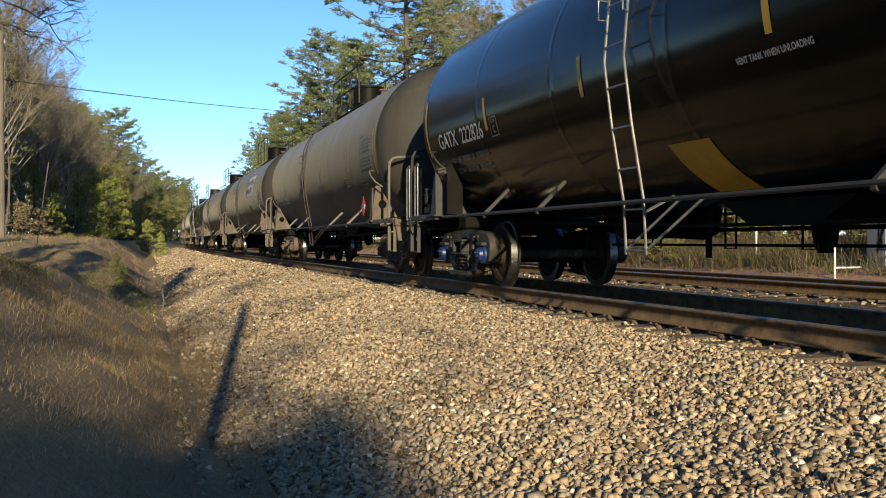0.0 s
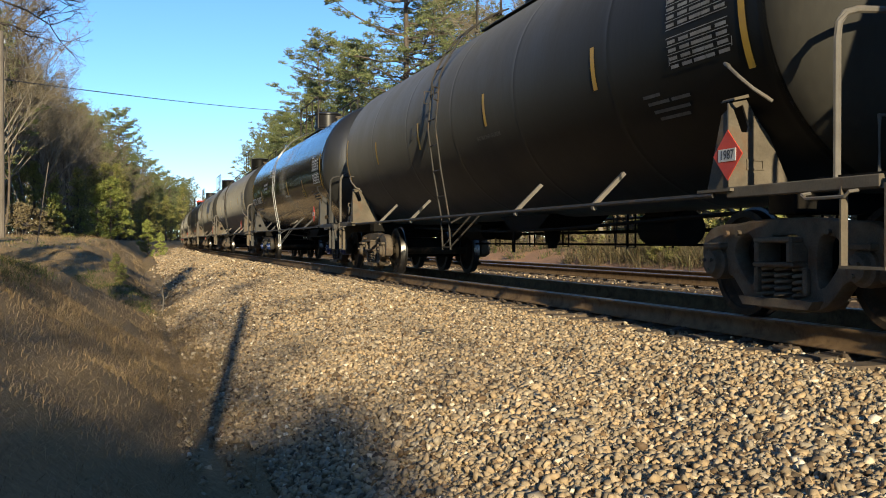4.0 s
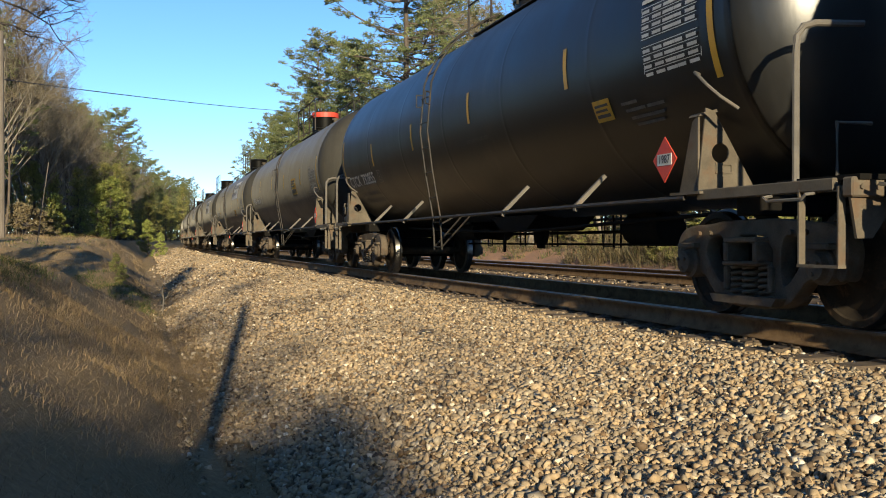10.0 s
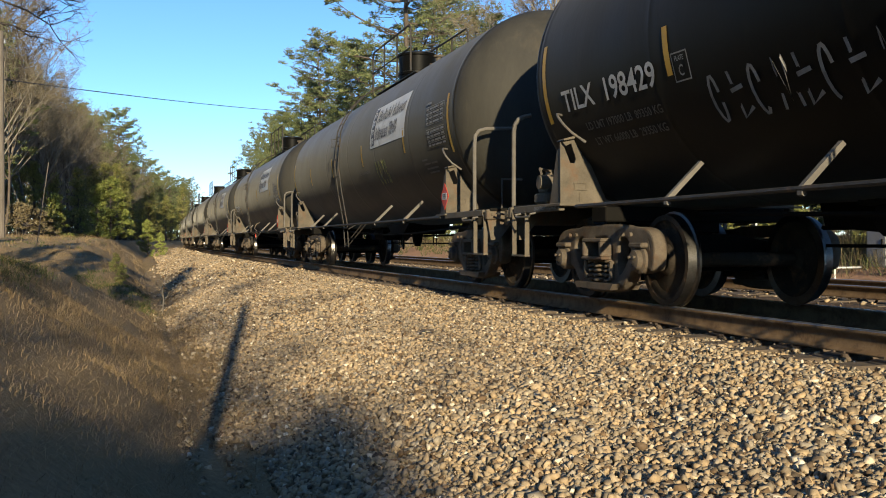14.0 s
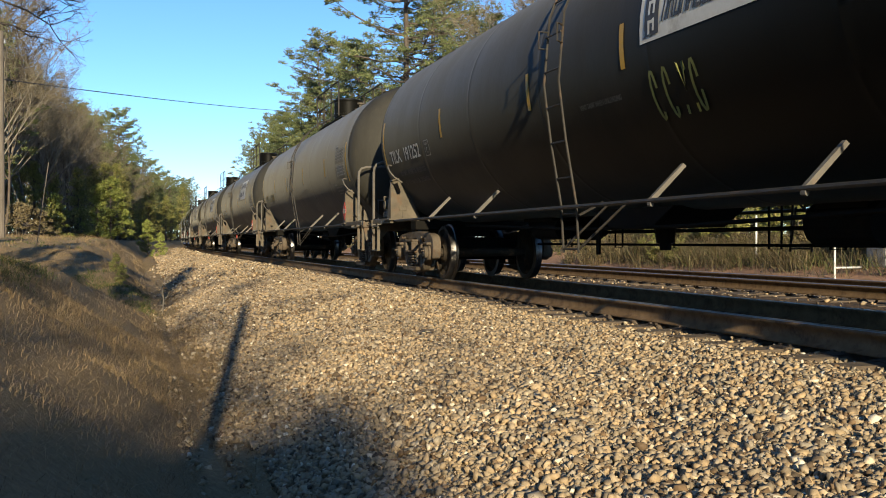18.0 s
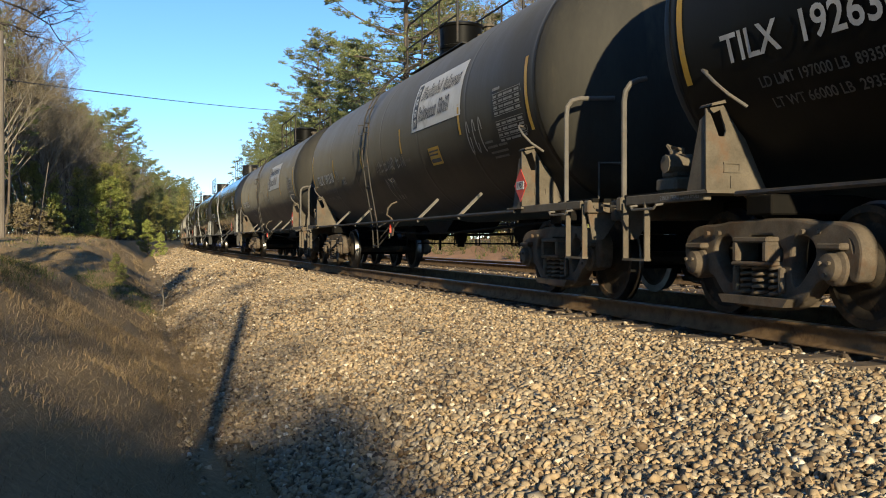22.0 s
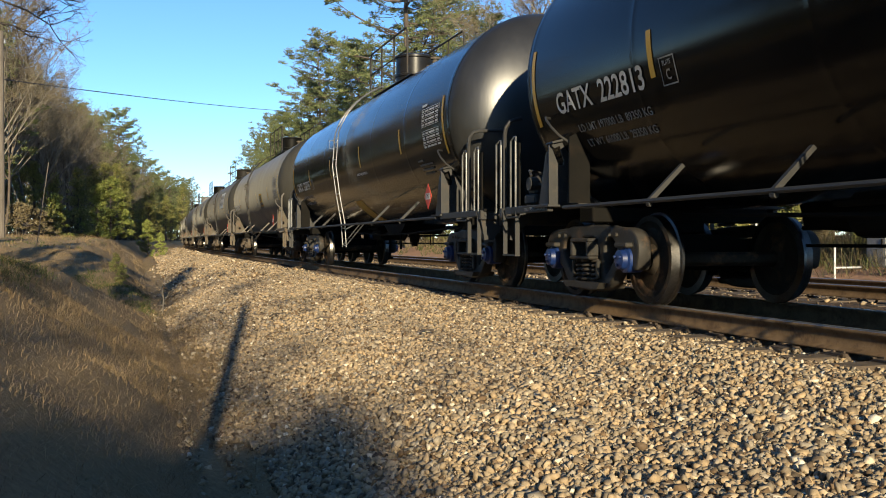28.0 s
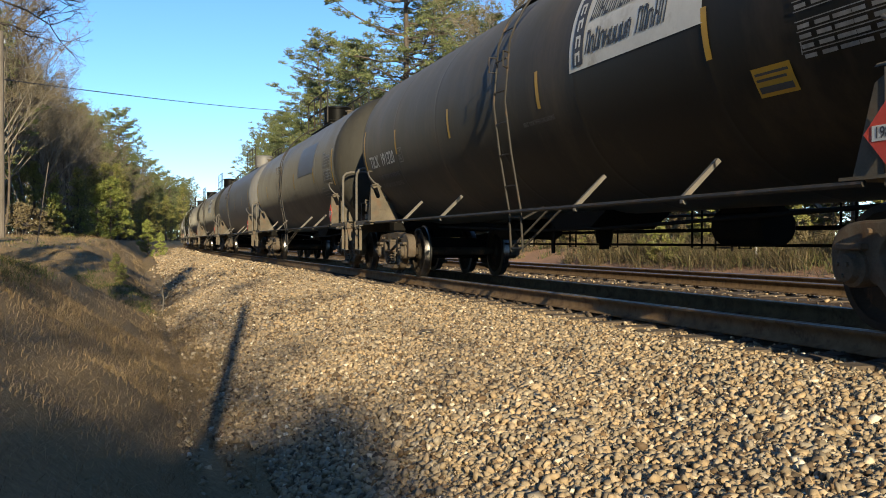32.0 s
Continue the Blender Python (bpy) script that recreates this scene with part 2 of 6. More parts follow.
    hb = mth("ADD", fine.outputs[0], mth("MULTIPLY", vor.outputs["Distance"], mth("MULTIPLY", gravel, -1.4)))
    bump(n, l, b, hb, 0.9, 0.03)
    return m


M_GROUND = ground_material()


# ---------------------------------------------------------------- mesh helpers
def mesh_np(name, verts, faces, mat, smooth=False):
    """A mesh from arrays: faces is one array of equal-sized polygons."""
    me = bpy.data.meshes.new(name)
    verts, faces = np.asarray(verts, np.float32), np.asarray(faces, np.int32)
    nf, k = faces.shape
    me.vertices.add(len(verts))
    me.vertices.foreach_set("co", verts.ravel())
    me.loops.add(nf * k)
    me.loops.foreach_set("vertex_index", faces.ravel())
    me.polygons.add(nf)
    me.polygons.foreach_set("loop_start", np.arange(0, nf * k, k, dtype=np.int32))
    me.polygons.foreach_set("loop_total", np.full(nf, k, np.int32))
    if smooth:
        me.polygons.foreach_set("use_smooth", np.ones(nf, bool))
    me.update(calc_edges=True)
    me.materials.append(mat)
    return me


def finish(name, bm, mat, smooth=None):
    me = bpy.data.meshes.new(name)
    bmesh.ops.recalc_face_normals(bm, faces=bm.faces[:])
    if smooth:
        for f in bm.faces:
            f.smooth = True
    bm.to_mesh(me)
    bm.free()
    me.materials.append(mat)
    if smooth and smooth is not True:
        me.set_sharp_from_angle(angle=radians(smooth))
    return me


def part(name, bm, material, parent=None, label="", smooth=None, at=None):
    me = bm if isinstance(bm, bpy.types.Mesh) else finish(name, bm, material, smooth)
    ob = new(name, me)
    if at is not None:
        ob.matrix_basis = at
    if parent is not None:
        ob.parent = parent
    if label:
        tagged(ob, label)
    return ob


def box(bm, c, s, rot=None, bevel=0.0):
    m = Matrix.Translation(c) @ (rot.to_4x4() if rot else Matrix.Identity(4)) @ Matrix.Diagonal((s[0], s[1], s[2], 1))
    r = bmesh.ops.create_cube(bm, size=1.0, matrix=m)
    if bevel:
        es = list({e for v in r["verts"] for e in v.link_edges})
        bmesh.ops.bevel(bm, geom=es, offset=bevel, segments=1, affect="EDGES", profile=0.5)


def rod(bm, p0, p1, r0, r1=None, seg=8, caps=True):
    p0, p1 = Vector(p0), Vector(p1)
    d = p1 - p0
    q = d.to_track_quat("Z", "Y").to_matrix().to_4x4()
    bmesh.ops.create_cone(bm, cap_ends=caps, cap_tris=False, segments=seg, radius1=r0, radius2=r0 if r1 is None else r1,
                          depth=d.length, matrix=Matrix.Translation((p0 + p1) / 2) @ q)


def pipe(bm, pts, r, seg=6, close=False):
    """A bent round bar through points."""
    pts = [Vector(p) for p in pts]
    rings = []
    up = Vector((0.31, 0.17, 0.93)).normalized()
    for i, p in enumerate(pts):
        a = pts[max(i - 1, 0)]
        b = pts[min(i + 1, len(pts) - 1)]
        t = (b - a).normalized()
        s = t.cross(up)
        if s.length < 0.05:
            s = t.cross(Vector((1, 0, 0)))
        s.normalize()
        w = s.cross(t)
        rings.append([bm.verts.new(p + r * (math.cos(k * 2 * math.pi / seg) * s + math.sin(k * 2 * math.pi / seg) * w)) for k in range(seg)])
    for a, b in zip(rings, rings[1:]):
        for k in range(seg):
            bm.faces.new((a[k], a[(k + 1) % seg], b[(k + 1) % seg], b[k]))
    bm.faces.new(rings[0])
    bm.faces.new(rings[-1][::-1])


def slab(bm, pts, axis, a0, a1):
    """A flat outline drawn in the other two axes, given thickness from a0 to a1 along axis."""
    def put(p, a):
        v = list(p)
        v.insert(axis, a)
        return bm.verts.new(v)
    lo, hi = [put(p, a0) for p in pts], [put(p, a1) for p in pts]
    k = len(pts)
    bm.faces.new(lo)
    bm.faces.new(hi[::-1])
    for i in range(k):
        bm.faces.new((lo[i], hi[i], hi[(i + 1) % k], lo[(i + 1) % k]))


def lathe(bm, prof, axis="y", seg=48, c=(0, 0, 0)):
    """Turn a profile of (place along the axis, radius)."""
    rings = []
    for a, r in prof:
        ring = []
        for k in range(seg):
            t = 2 * math.pi * k / seg
            p = {"y": (r * math.cos(t), a, r * math.sin(t)), "x": (a, r * math.cos(t), r * math.sin(t)), "z": (r * math.cos(t), r * math.sin(t), a)}[axis]
            ring.append(bm.verts.new(Vector(p) + Vector(c)))
        rings.append(ring)
    for a, b in zip(rings, rings[1:]):
        for k in range(seg):
            bm.faces.new((a[k], a[(k + 1) % seg], b[(k + 1) % seg], b[k]))
    bm.faces.new(rings[0])
    bm.faces.new(rings[-1][::-1])


def ico_stone(seed, flat=0.72):
    """A crushed stone: the hull of a few points scattered on an uneven lump."""
    rng = np.random.RandomState(seed)
    p = rng.normal(0, 1, (10, 3))
    p /= np.linalg.norm(p, axis=1)[:, None]
    p *= 0.5 * rng.uniform(0.85, 1.2, 10)[:, None] * np.array([rng.uniform(1.0, 1.3), rng.uniform(0.8, 1.0), flat * rng.uniform(0.85, 1.15)])
    bm = bmesh.new()
    for q in p:
        bm.verts.new(q)
    out = bmesh.ops.convex_hull(bm, input=bm.verts[:])
    bmesh.ops.delete(bm, geom=list({g for g in out["geom_interior"] if isinstance(g, bmesh.types.BMVert)}), context="VERTS")
    bmesh.ops.triangulate(bm, faces=bm.faces[:])
    bm.verts.index_update()
    v = np.array([x.co[:] for x in bm.verts])
    f = np.array([[q.index for q in t.verts] for t in bm.faces])
    bm.free()
    return v, f


STONES = [ico_stone(i) for i in range(14)]


def turns(rng, n, tilt=0.6):
    """Rotation matrices: any heading, some tilt."""
    a, b, c = rng.uniform(0, 2 * np.pi, n), rng.normal(0, tilt, n), rng.normal(0, tilt, n)
    ca, sa, cb, sb, cc, sc = np.cos(a), np.sin(a), np.cos(b), np.sin(b), np.cos(c), np.sin(c)
    z, o = np.zeros(n), np.ones(n)
    A = np.stack([ca, -sa, z, sa, ca, z, z, z, o], 1).reshape(n, 3, 3)
    B = np.stack([o, z, z, z, cb, -sb, z, sb, cb], 1).reshape(n, 3, 3)
    C = np.stack([cc, z, sc, z, o, z, -sc, z, cc], 1).reshape(n, 3, 3)
    return A @ B @ C


def stones_mesh(name, pos, size, rng, mat):
    vs, fs, base = [], [], 0
    R = turns(rng, len(pos))
    pick = rng.randint(0, len(STONES), len(pos))
    for k, (v, f) in enumerate(STONES):
        i = np.where(pick == k)[0]
        if not len(i):
            continue
        w = np.einsum("nij,vj->nvi", R[i], v) * size[i][:, None, None] + pos[i][:, None, :]
        vs.append(w.reshape(-1, 3))
        fs.append((f[None] + (base + np.arange(len(i)) * len(v))[:, None, None]).reshape(-1, 3))
        base += len(i) * len(v)
    return mesh_np(name, np.concatenate(vs), np.concatenate(fs), mat)


def blades_mesh(name, pos, height, width, rng, mat, lean=0.5, bend=0.5):
    """Grass: each blade a tapering strip of two quads' worth, bent over."""
    n = len(pos)
    a = rng.uniform(0, 2 * np.pi, n)
    s = np.stack([np.cos(a), np.sin(a), np.zeros(n)], 1) * width[:, None]
    b = rng.uniform(0, 2 * np.pi, n)
    d = np.stack([np.cos(b), np.sin(b), np.zeros(n)], 1) * (np.abs(rng.normal(0, lean, n)) * height)[:, None]
    up = np.zeros((n, 3))
    up[:, 2] = height
    mid = pos + d * 0.35 + up * 0.6
    tip = pos + d * (1 + bend) + up * (1.0 - 0.25 * bend)
    v = np.stack([pos - s, pos + s, mid + s * 0.7, mid - s * 0.7, tip], 1).reshape(-1, 3)
    i = np.arange(n)[:, None] * 5
    f = np.concatenate([i + np.array([0, 1, 2]), i + np.array([0, 2, 3]), i + np.array([3, 2, 4])])
    return mesh_np(name, v, f, mat)


# ---------------------------------------------------------------- ground
BANK_Y = [-400, 4, 8, 11, 12.5, 14, 15.8, 17.3, 18.2, 20, 24, 28, 32, 40, 60, 150, 500]
BANK_Z = [1.0, 0.75, 0.58, 0.46, 0.40, 0.31, 0.12, -0.12, -0.50, -0.68, -0.50, 0.0, 0.40, 0.62, 0.8, 0.7, 0.7]
PROF_X = [0.5, 2.0, 4.25, 4.5, 7.2, 8.3, 9.3, 12.2, 12.6, 13.7, 15.2, 18.0, 26.0, 60.0]
PROF_Z = [-0.95, -0.43, -0.22, -0.235, -0.235, -0.34, -0.235, -0.235, -0.24, -0.62, -0.12, 0.35, 0.7, 1.2]


def ground_z(x, y):
    x, y = np.asarray(x, float), np.asarray(y, float)
    xr = x - off_np(y)
    right = np.interp(xr, PROF_X, PROF_Z)
    top = np.interp(y, BANK_Y, BANK_Z) + np.maximum(-2.5 - xr, 0) * 0.03
    rise = -0.95 + np.maximum(0.5 - xr, 0) * 0.75
    k = 0.12
    left = np.minimum(rise, top) - k * np.exp(-np.abs(rise - top) / k) * 0.5
    z = np.where(xr > 0.5, right, left)
    bumpy = 0.035 * np.sin(1.9 * x + 0.7 * y) * np.sin(1.3 * y - 0.6 * x) + 0.02 * np.sin(4.7 * x - 2.9 * y)
    soft = np.where((xr > 4.0) & (xr < 13), 0.0, 1.0) * np.where(xr > 0.8, 0.6, 1.5)
    return z + bumpy * soft


def axis_steps(lo, a, b, step, hi, grow=1.16):
    mid = list(np.arange(a, b, step))
    s, p, neg = step, a, []
    while p > lo:
        s *= grow
        p -= s
        neg.append(p)
    s, p, pos = step, mid[-1], []
    while p < hi:
        s *= grow
        p += s
        pos.append(p)
    return np.array(neg[::-1] + mid + pos)


def build_ground():
    xs = axis_steps(-2500, -6, 20, 0.16, 2500)
    ys = axis_steps(-2500, 0, 62, 0.2, 2500, 1.05)
    X, Y = np.meshgrid(xs, ys)
    Z = ground_z(X, Y)
    nx, ny = len(xs), len(ys)
    i = (np.arange(ny - 1)[:, None] * nx + np.arange(nx - 1)[None]).ravel()
    me = mesh_np("ground", np.stack([X, Y, Z], -1).reshape(-1, 3), np.stack([i, i + 1, i + nx + 1, i + nx], 1), M_GROUND, True)
    tagged(new("ground", me), "gravel shoulder, grassy ditch and red clay bank", "ground", kind="structure")


build_ground()

# ---------------------------------------------------------------- track
RAIL_PROF = [(-0.07, -0.18), (0.07, -0.18), (0.07, -0.165), (0.012, -0.145), (0.01, -0.048), (0.036, -0.036), (0.037, -0.008), (0.028, 0.0),
             (-0.028, 0.0), (-0.037, -0.008), (-0.036, -0.036), (-0.01, -0.048), (-0.012, -0.145), (-0.07, -0.165)]


def line_ys(lo, hi):
    return [lo, 0, 20, 40, BEND] + list(np.arange(BEND + 6, hi, 6.0))


def build_rail(xc, label):
    ys = line_ys(-150, 460)
    k = len(RAIL_PROF)
    v = [(xc + off(y) + px, y, pz) for y in ys for px, pz in RAIL_PROF]
    f, mi = [], []
    for j in range(len(ys) - 1):
        for i in range(k):
            a, b = j * k + i, j * k + (i + 1) % k
            f.append((a, b, b + k, a + k))
            mi.append(1 if i in (6, 7, 8) else 0)
    me = mesh_np("rail", v, f, M_RAIL)
    me.materials.append(M_HEAD)
    me.polygons.foreach_set("material_index", np.array(mi, np.int32))
    tagged(new("rail", me), label, "rail", group="rails", kind="structure")


for _xc in (NEAR_RAIL, NEAR_RAIL + GAUGE):
    build_rail(_xc, "worn steel rail with a bright head under the train")
for _xc in (TRACK_B - GAUGE / 2, TRACK_B + GAUGE / 2):
    build_rail(_xc, "rust-brown steel rail of the empty second track")


def build_ties(xc, name, label, y0, y1, zt):
    """Sleepers as parts of one track bed; those past the near stretch are joined."""
    rng = np.random.RandomState(5 if xc < 8 else 6)
    bm = bmesh.new()
    for i in range(14):
        y = y0 - 1 - i * 0.52
        box(bm, (xc, y, zt), (2.6, 0.22, 0.18))
    y = y1
    while y < 330:
        box(bm, (xc + off(y), y, zt), (2.6, 0.22, 0.18))
        y += 0.54 if y < 120 else 1.08
    bed = tagged(new(name, finish(name, bm, M_TIE)), label, "railway ties", kind="structure")
    protos = []
    for i in range(5):
        bm = bmesh.new()
        box(bm, (0, 0, 0), (2.6, 0.225, 0.18), bevel=0.012)
        for v in bm.verts:
            v.co += Vector((rng.uniform(-0.012, 0.012), rng.uniform(-0.006, 0.006), rng.uniform(-0.005, 0.004)))
        protos.append(finish("tie", bm, M_TIE))
    bm = bmesh.new()
    slab(bm, [(-0.17, -0.006), (0.17, -0.006), (0.17, 0.004), (0.085, 0.012), (-0.085, 0.012), (-0.17, 0.004)], 1, -0.095, 0.095)
    for sx in (-1, 1):
        for sy in (-0.06, 0.05):
            box(bm, (sx * 0.082, sy, 0.018), (0.028, 0.028, 0.018))
    plate = finish("tie_plate", bm, M_PLATE)
    n = int((y1 - y0) / 0.54)
    for i in range(n):
        y = y0 + i * 0.54 + rng.uniform(-0.025, 0.025)
        t = part("tie", protos[rng.randint(5)], None, bed, at=pose(xc + off(y) + rng.uniform(-0.05, 0.05), y, zt + rng.uniform(-0.006, 0.006), 0, 0, rng.uniform(-1, 1)))
        if i < 60:
            for sx in (-1, 1):
                part("tie_plate", plate, None, t, at=pose(sx * GAUGE / 2, 0, 0.093))


build_ties(TRACK, "track_bed", "dark creosoted wooden ties half buried in ballast", 4.0, 60.0, -0.29)
build_ties(TRACK_B, "second_track_bed", "dark wooden ties of the empty track", 12.0, 60.0, -0.312)

# ---------------------------------------------------------------- tank car
ZC, R = 2.50, 1.52                  # tank axis height and radius
TC = 6.87                           # truck centre from the middle of the car
SHELL, MID = 7.35, 0.15             # half length between the heads, and the tank's middle
SIDE = 1.50                         # lateral place of the running rail


def tank_mesh(mat, deep=0.78):
    bm = bmesh.new()
    prof = [(-SHELL - deep * math.cos(t), R * math.sin(t) if t < 1.5 else R) for t in np.linspace(0.03, math.pi / 2, 14)]
    seams = [-7.30, -4.9, -2.45, 0.0, 2.45, 4.9, 7.30]
    for s in seams:
        prof += [(s - 0.09, R), (s - 0.025, R), (s - 0.012, R + 0.0015), (s + 0.012, R + 0.0015), (s + 0.025, R), (s + 0.09, R)]
    prof += [(-a, r) for a, r in prof[13::-1]]
    lathe(bm, prof, "y", 64, (0, MID, ZC))
    me = finish("tank", bm, mat, 25)
    # heads get the lighter sunlit tone, except on the grey tank
    me.materials.append(HEADS.get(mat.name, M_SUNLITHEAD))
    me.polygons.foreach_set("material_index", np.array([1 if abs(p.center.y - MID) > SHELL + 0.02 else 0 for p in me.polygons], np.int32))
    return me


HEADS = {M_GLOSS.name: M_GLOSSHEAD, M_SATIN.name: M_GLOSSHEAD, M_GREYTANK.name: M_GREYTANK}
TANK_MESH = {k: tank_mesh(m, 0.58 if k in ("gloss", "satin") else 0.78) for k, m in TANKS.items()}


def dome_mesh(mat):
    bm = bmesh.new()
    lathe(bm, [(3.92, 0.40), (4.20, 0.40), (4.21, 0.43), (4.26, 0.43), (4.27, 0.40), (4.60, 0.40), (4.62, 0.43), (4.66, 0.43), (4.69, 0.36), (4.70, 0.05)], "z", 28)
    return finish("manway_dome", bm, mat, 35)


DOME_MESH = {k: dome_mesh(M_SATIN if k in ("gloss", "satin") else m) for k, m in TANKS.items()}


def wrap(me_co, yc, th, lift=0.008):
    """Lay flat drawing (x to the right, y up) on the near side of the tank; reading goes towards -y."""
    out = []
    for sx, sy in me_co:
        a = th + sy / R
        out.append((-(R + lift) * math.cos(a), yc - sx, ZC + (R + lift) * math.sin(a)))
    return out


def grid_patch(w, h, nx=2, ny=6):
    v = [((i / nx - 0.5) * w, (j / ny - 0.5) * h) for j in range(ny + 1) for i in range(nx + 1)]
    f = [(j * (nx + 1) + i, j * (nx + 1) + i + 1, (j + 1) * (nx + 1) + i + 1, (j + 1) * (nx + 1) + i) for j in range(ny) for i in range(nx)]
    return v, f


def patch(name, w, h, yc, th, mat, parent, label="", lift=0.006, skew=0.0, ny=6):
    v, f = grid_patch(w, h, 2, ny)
    v = [(x + skew * y, y) for x, y in v]
    return part(name, mesh_np(name, wrap(v, yc, th, lift), f, mat), None, parent, label)


def bars(name, rects, yc, th, mat, parent, label="", lift=0.012):
    """Several small flat rectangles (x, y, w, h) of one print as one part."""
    v, f = [], []
    for x, y, w, h in rects:
        b = len(v)
        v += [(x, y), (x + w, y), (x + w, y + h), (x, y + h)]
        f.append((b, b + 1, b + 2, b + 3))
    return part(name, mesh_np(name, wrap(v, yc, th, lift), f, mat), None, parent, label)


_letters = {}


def letters(text, size, squeeze=0.72, heavy=0.004):
    key = (text, size, squeeze)
    if key not in _letters:
        cu = bpy.data.curves.new("lettering", "FONT")
        cu.body, cu.size, cu.align_x, cu.align_y, cu.resolution_u, cu.offset = text, size, "CENTER", "CENTER", 3, heavy * size / 0.25
        ob = new("lettering", cu)
        dg = bpy.context.evaluated_depsgraph_get()
        me = bpy.data.meshes.new_from_object(ob.evaluated_get(dg))
        bpy.data.objects.remove(ob)
        bpy.data.curves.remove(cu)
        _letters[key] = me
    return _letters[key]


def stencil_words(names, text, size, yc, th, mat, parent, squeeze, label=""):
    """A line of stencilled words, each one a part."""
    src = letters(text, size)
    spans = sorted((min(src.vertices[i].co.x for i in p.vertices), max(src.vertices[i].co.x for i in p.vertices)) for p in src.polygons)
    reach, gaps = spans[0][1], []
    for a, c in spans:
        if a > reach:
            gaps.append((a - reach, (a + reach) / 2))
        reach = max(reach, c)
    cuts = [-1e3] + sorted(g[1] for g in sorted(gaps)[::-1][:len(text.split()) - 1]) + [1e3]
    for n, (lo, hi) in enumerate(zip(cuts, cuts[1:])):
        faces = [list(p.vertices) for p in src.polygons if lo < src.vertices[p.vertices[0]].co.x < hi]
        ids = sorted({i for f in faces for i in f})
        at = {i: q for q, i in enumerate(ids)}
        name = names[min(n, len(names) - 1)]
        me = bpy.data.meshes.new(name)
        me.from_pydata(wrap([(src.vertices[i].co.x * squeeze, src.vertices[i].co.y) for i in ids], yc, th, 0.010), [], [[at[i] for i in f] for f in faces])
        me.materials.append(mat)
        part(name, me, None, parent, label)


def lettering(name, text, size, yc, th, mat, parent, label="", squeeze=0.85):
    src = letters(text, size)
    co = [(v.co.x * squeeze, v.co.y) for v in src.vertices]
    me = bpy.data.meshes.new(name)
    me.from_pydata(wrap(co, yc, th, 0.010), [], [list(p.vertices) for p in src.polygons])
    me.materials.append(mat)
    return part(name, me, None, parent, label)


def scrawl(name, strokes, yc, th, mat, parent, label, w=0.035):
    """Spray-can lines: thin ribbons along strokes."""
    v, f = [], []
    for s in strokes:
        for i, (x, y) in enumerate(s):
            a, b = s[max(i - 1, 0)], s[min(i + 1, len(s) - 1)]
            dx, dy = b[0] - a[0], b[1] - a[1]
            q = math.hypot(dx, dy) or 1
            nx, ny = -dy / q * w / 2, dx / q * w / 2
            v += [(x + nx, y + ny), (x - nx, y - ny)]
            if i:
                k = len(v)
                f.append((k - 4, k - 3, k - 1, k - 2))
    return part(name, mesh_np(name, wrap(v, yc, th, 0.009), f, mat), None, parent, label)


def round_off(pts, times=2):
    """Cut the corners of a closed outline."""
    for _ in range(times):
        out = []
        for i, a in enumerate(pts):
            c = pts[(i + 1) % len(pts)]
            out += [(a[0] * 0.75 + c[0] * 0.25, a[1] * 0.75 + c[1] * 0.25), (a[0] * 0.25 + c[0] * 0.75, a[1] * 0.25 + c[1] * 0.75)]
        pts = out
    return pts


def casting(name, outlines, thick, bevel, mat):
    """A cast plate with holes: outlines in (y, z), thickness along x, rounded edges."""
    cu = bpy.data.curves.new(name, "CURVE")
    cu.dimensions, cu.fill_mode, cu.extrude, cu.bevel_depth, cu.bevel_resolution = "2D", "BOTH", thick, bevel, 1
    for pts in outlines:
        sp = cu.splines.new("POLY")
        sp.points.add(len(pts) - 1)
        for p, (y, z) in zip(sp.points, pts):
            p.co = (y, z, 0, 1)
        sp.use_cyclic_u = True
    ob = new(name, cu)
    me = bpy.data.meshes.new_from_object(ob.evaluated_get(bpy.context.evaluated_depsgraph_get()))
    bpy.data.objects.remove(ob)
    bpy.data.curves.remove(cu)
    me.transform(Matrix(((0, 0, 1, 0), (1, 0, 0, 0), (0, 1, 0, 0), (0, 0, 0, 1))))
    me.materials.clear()
    me.materials.append(mat)
    me.name = name
    return me


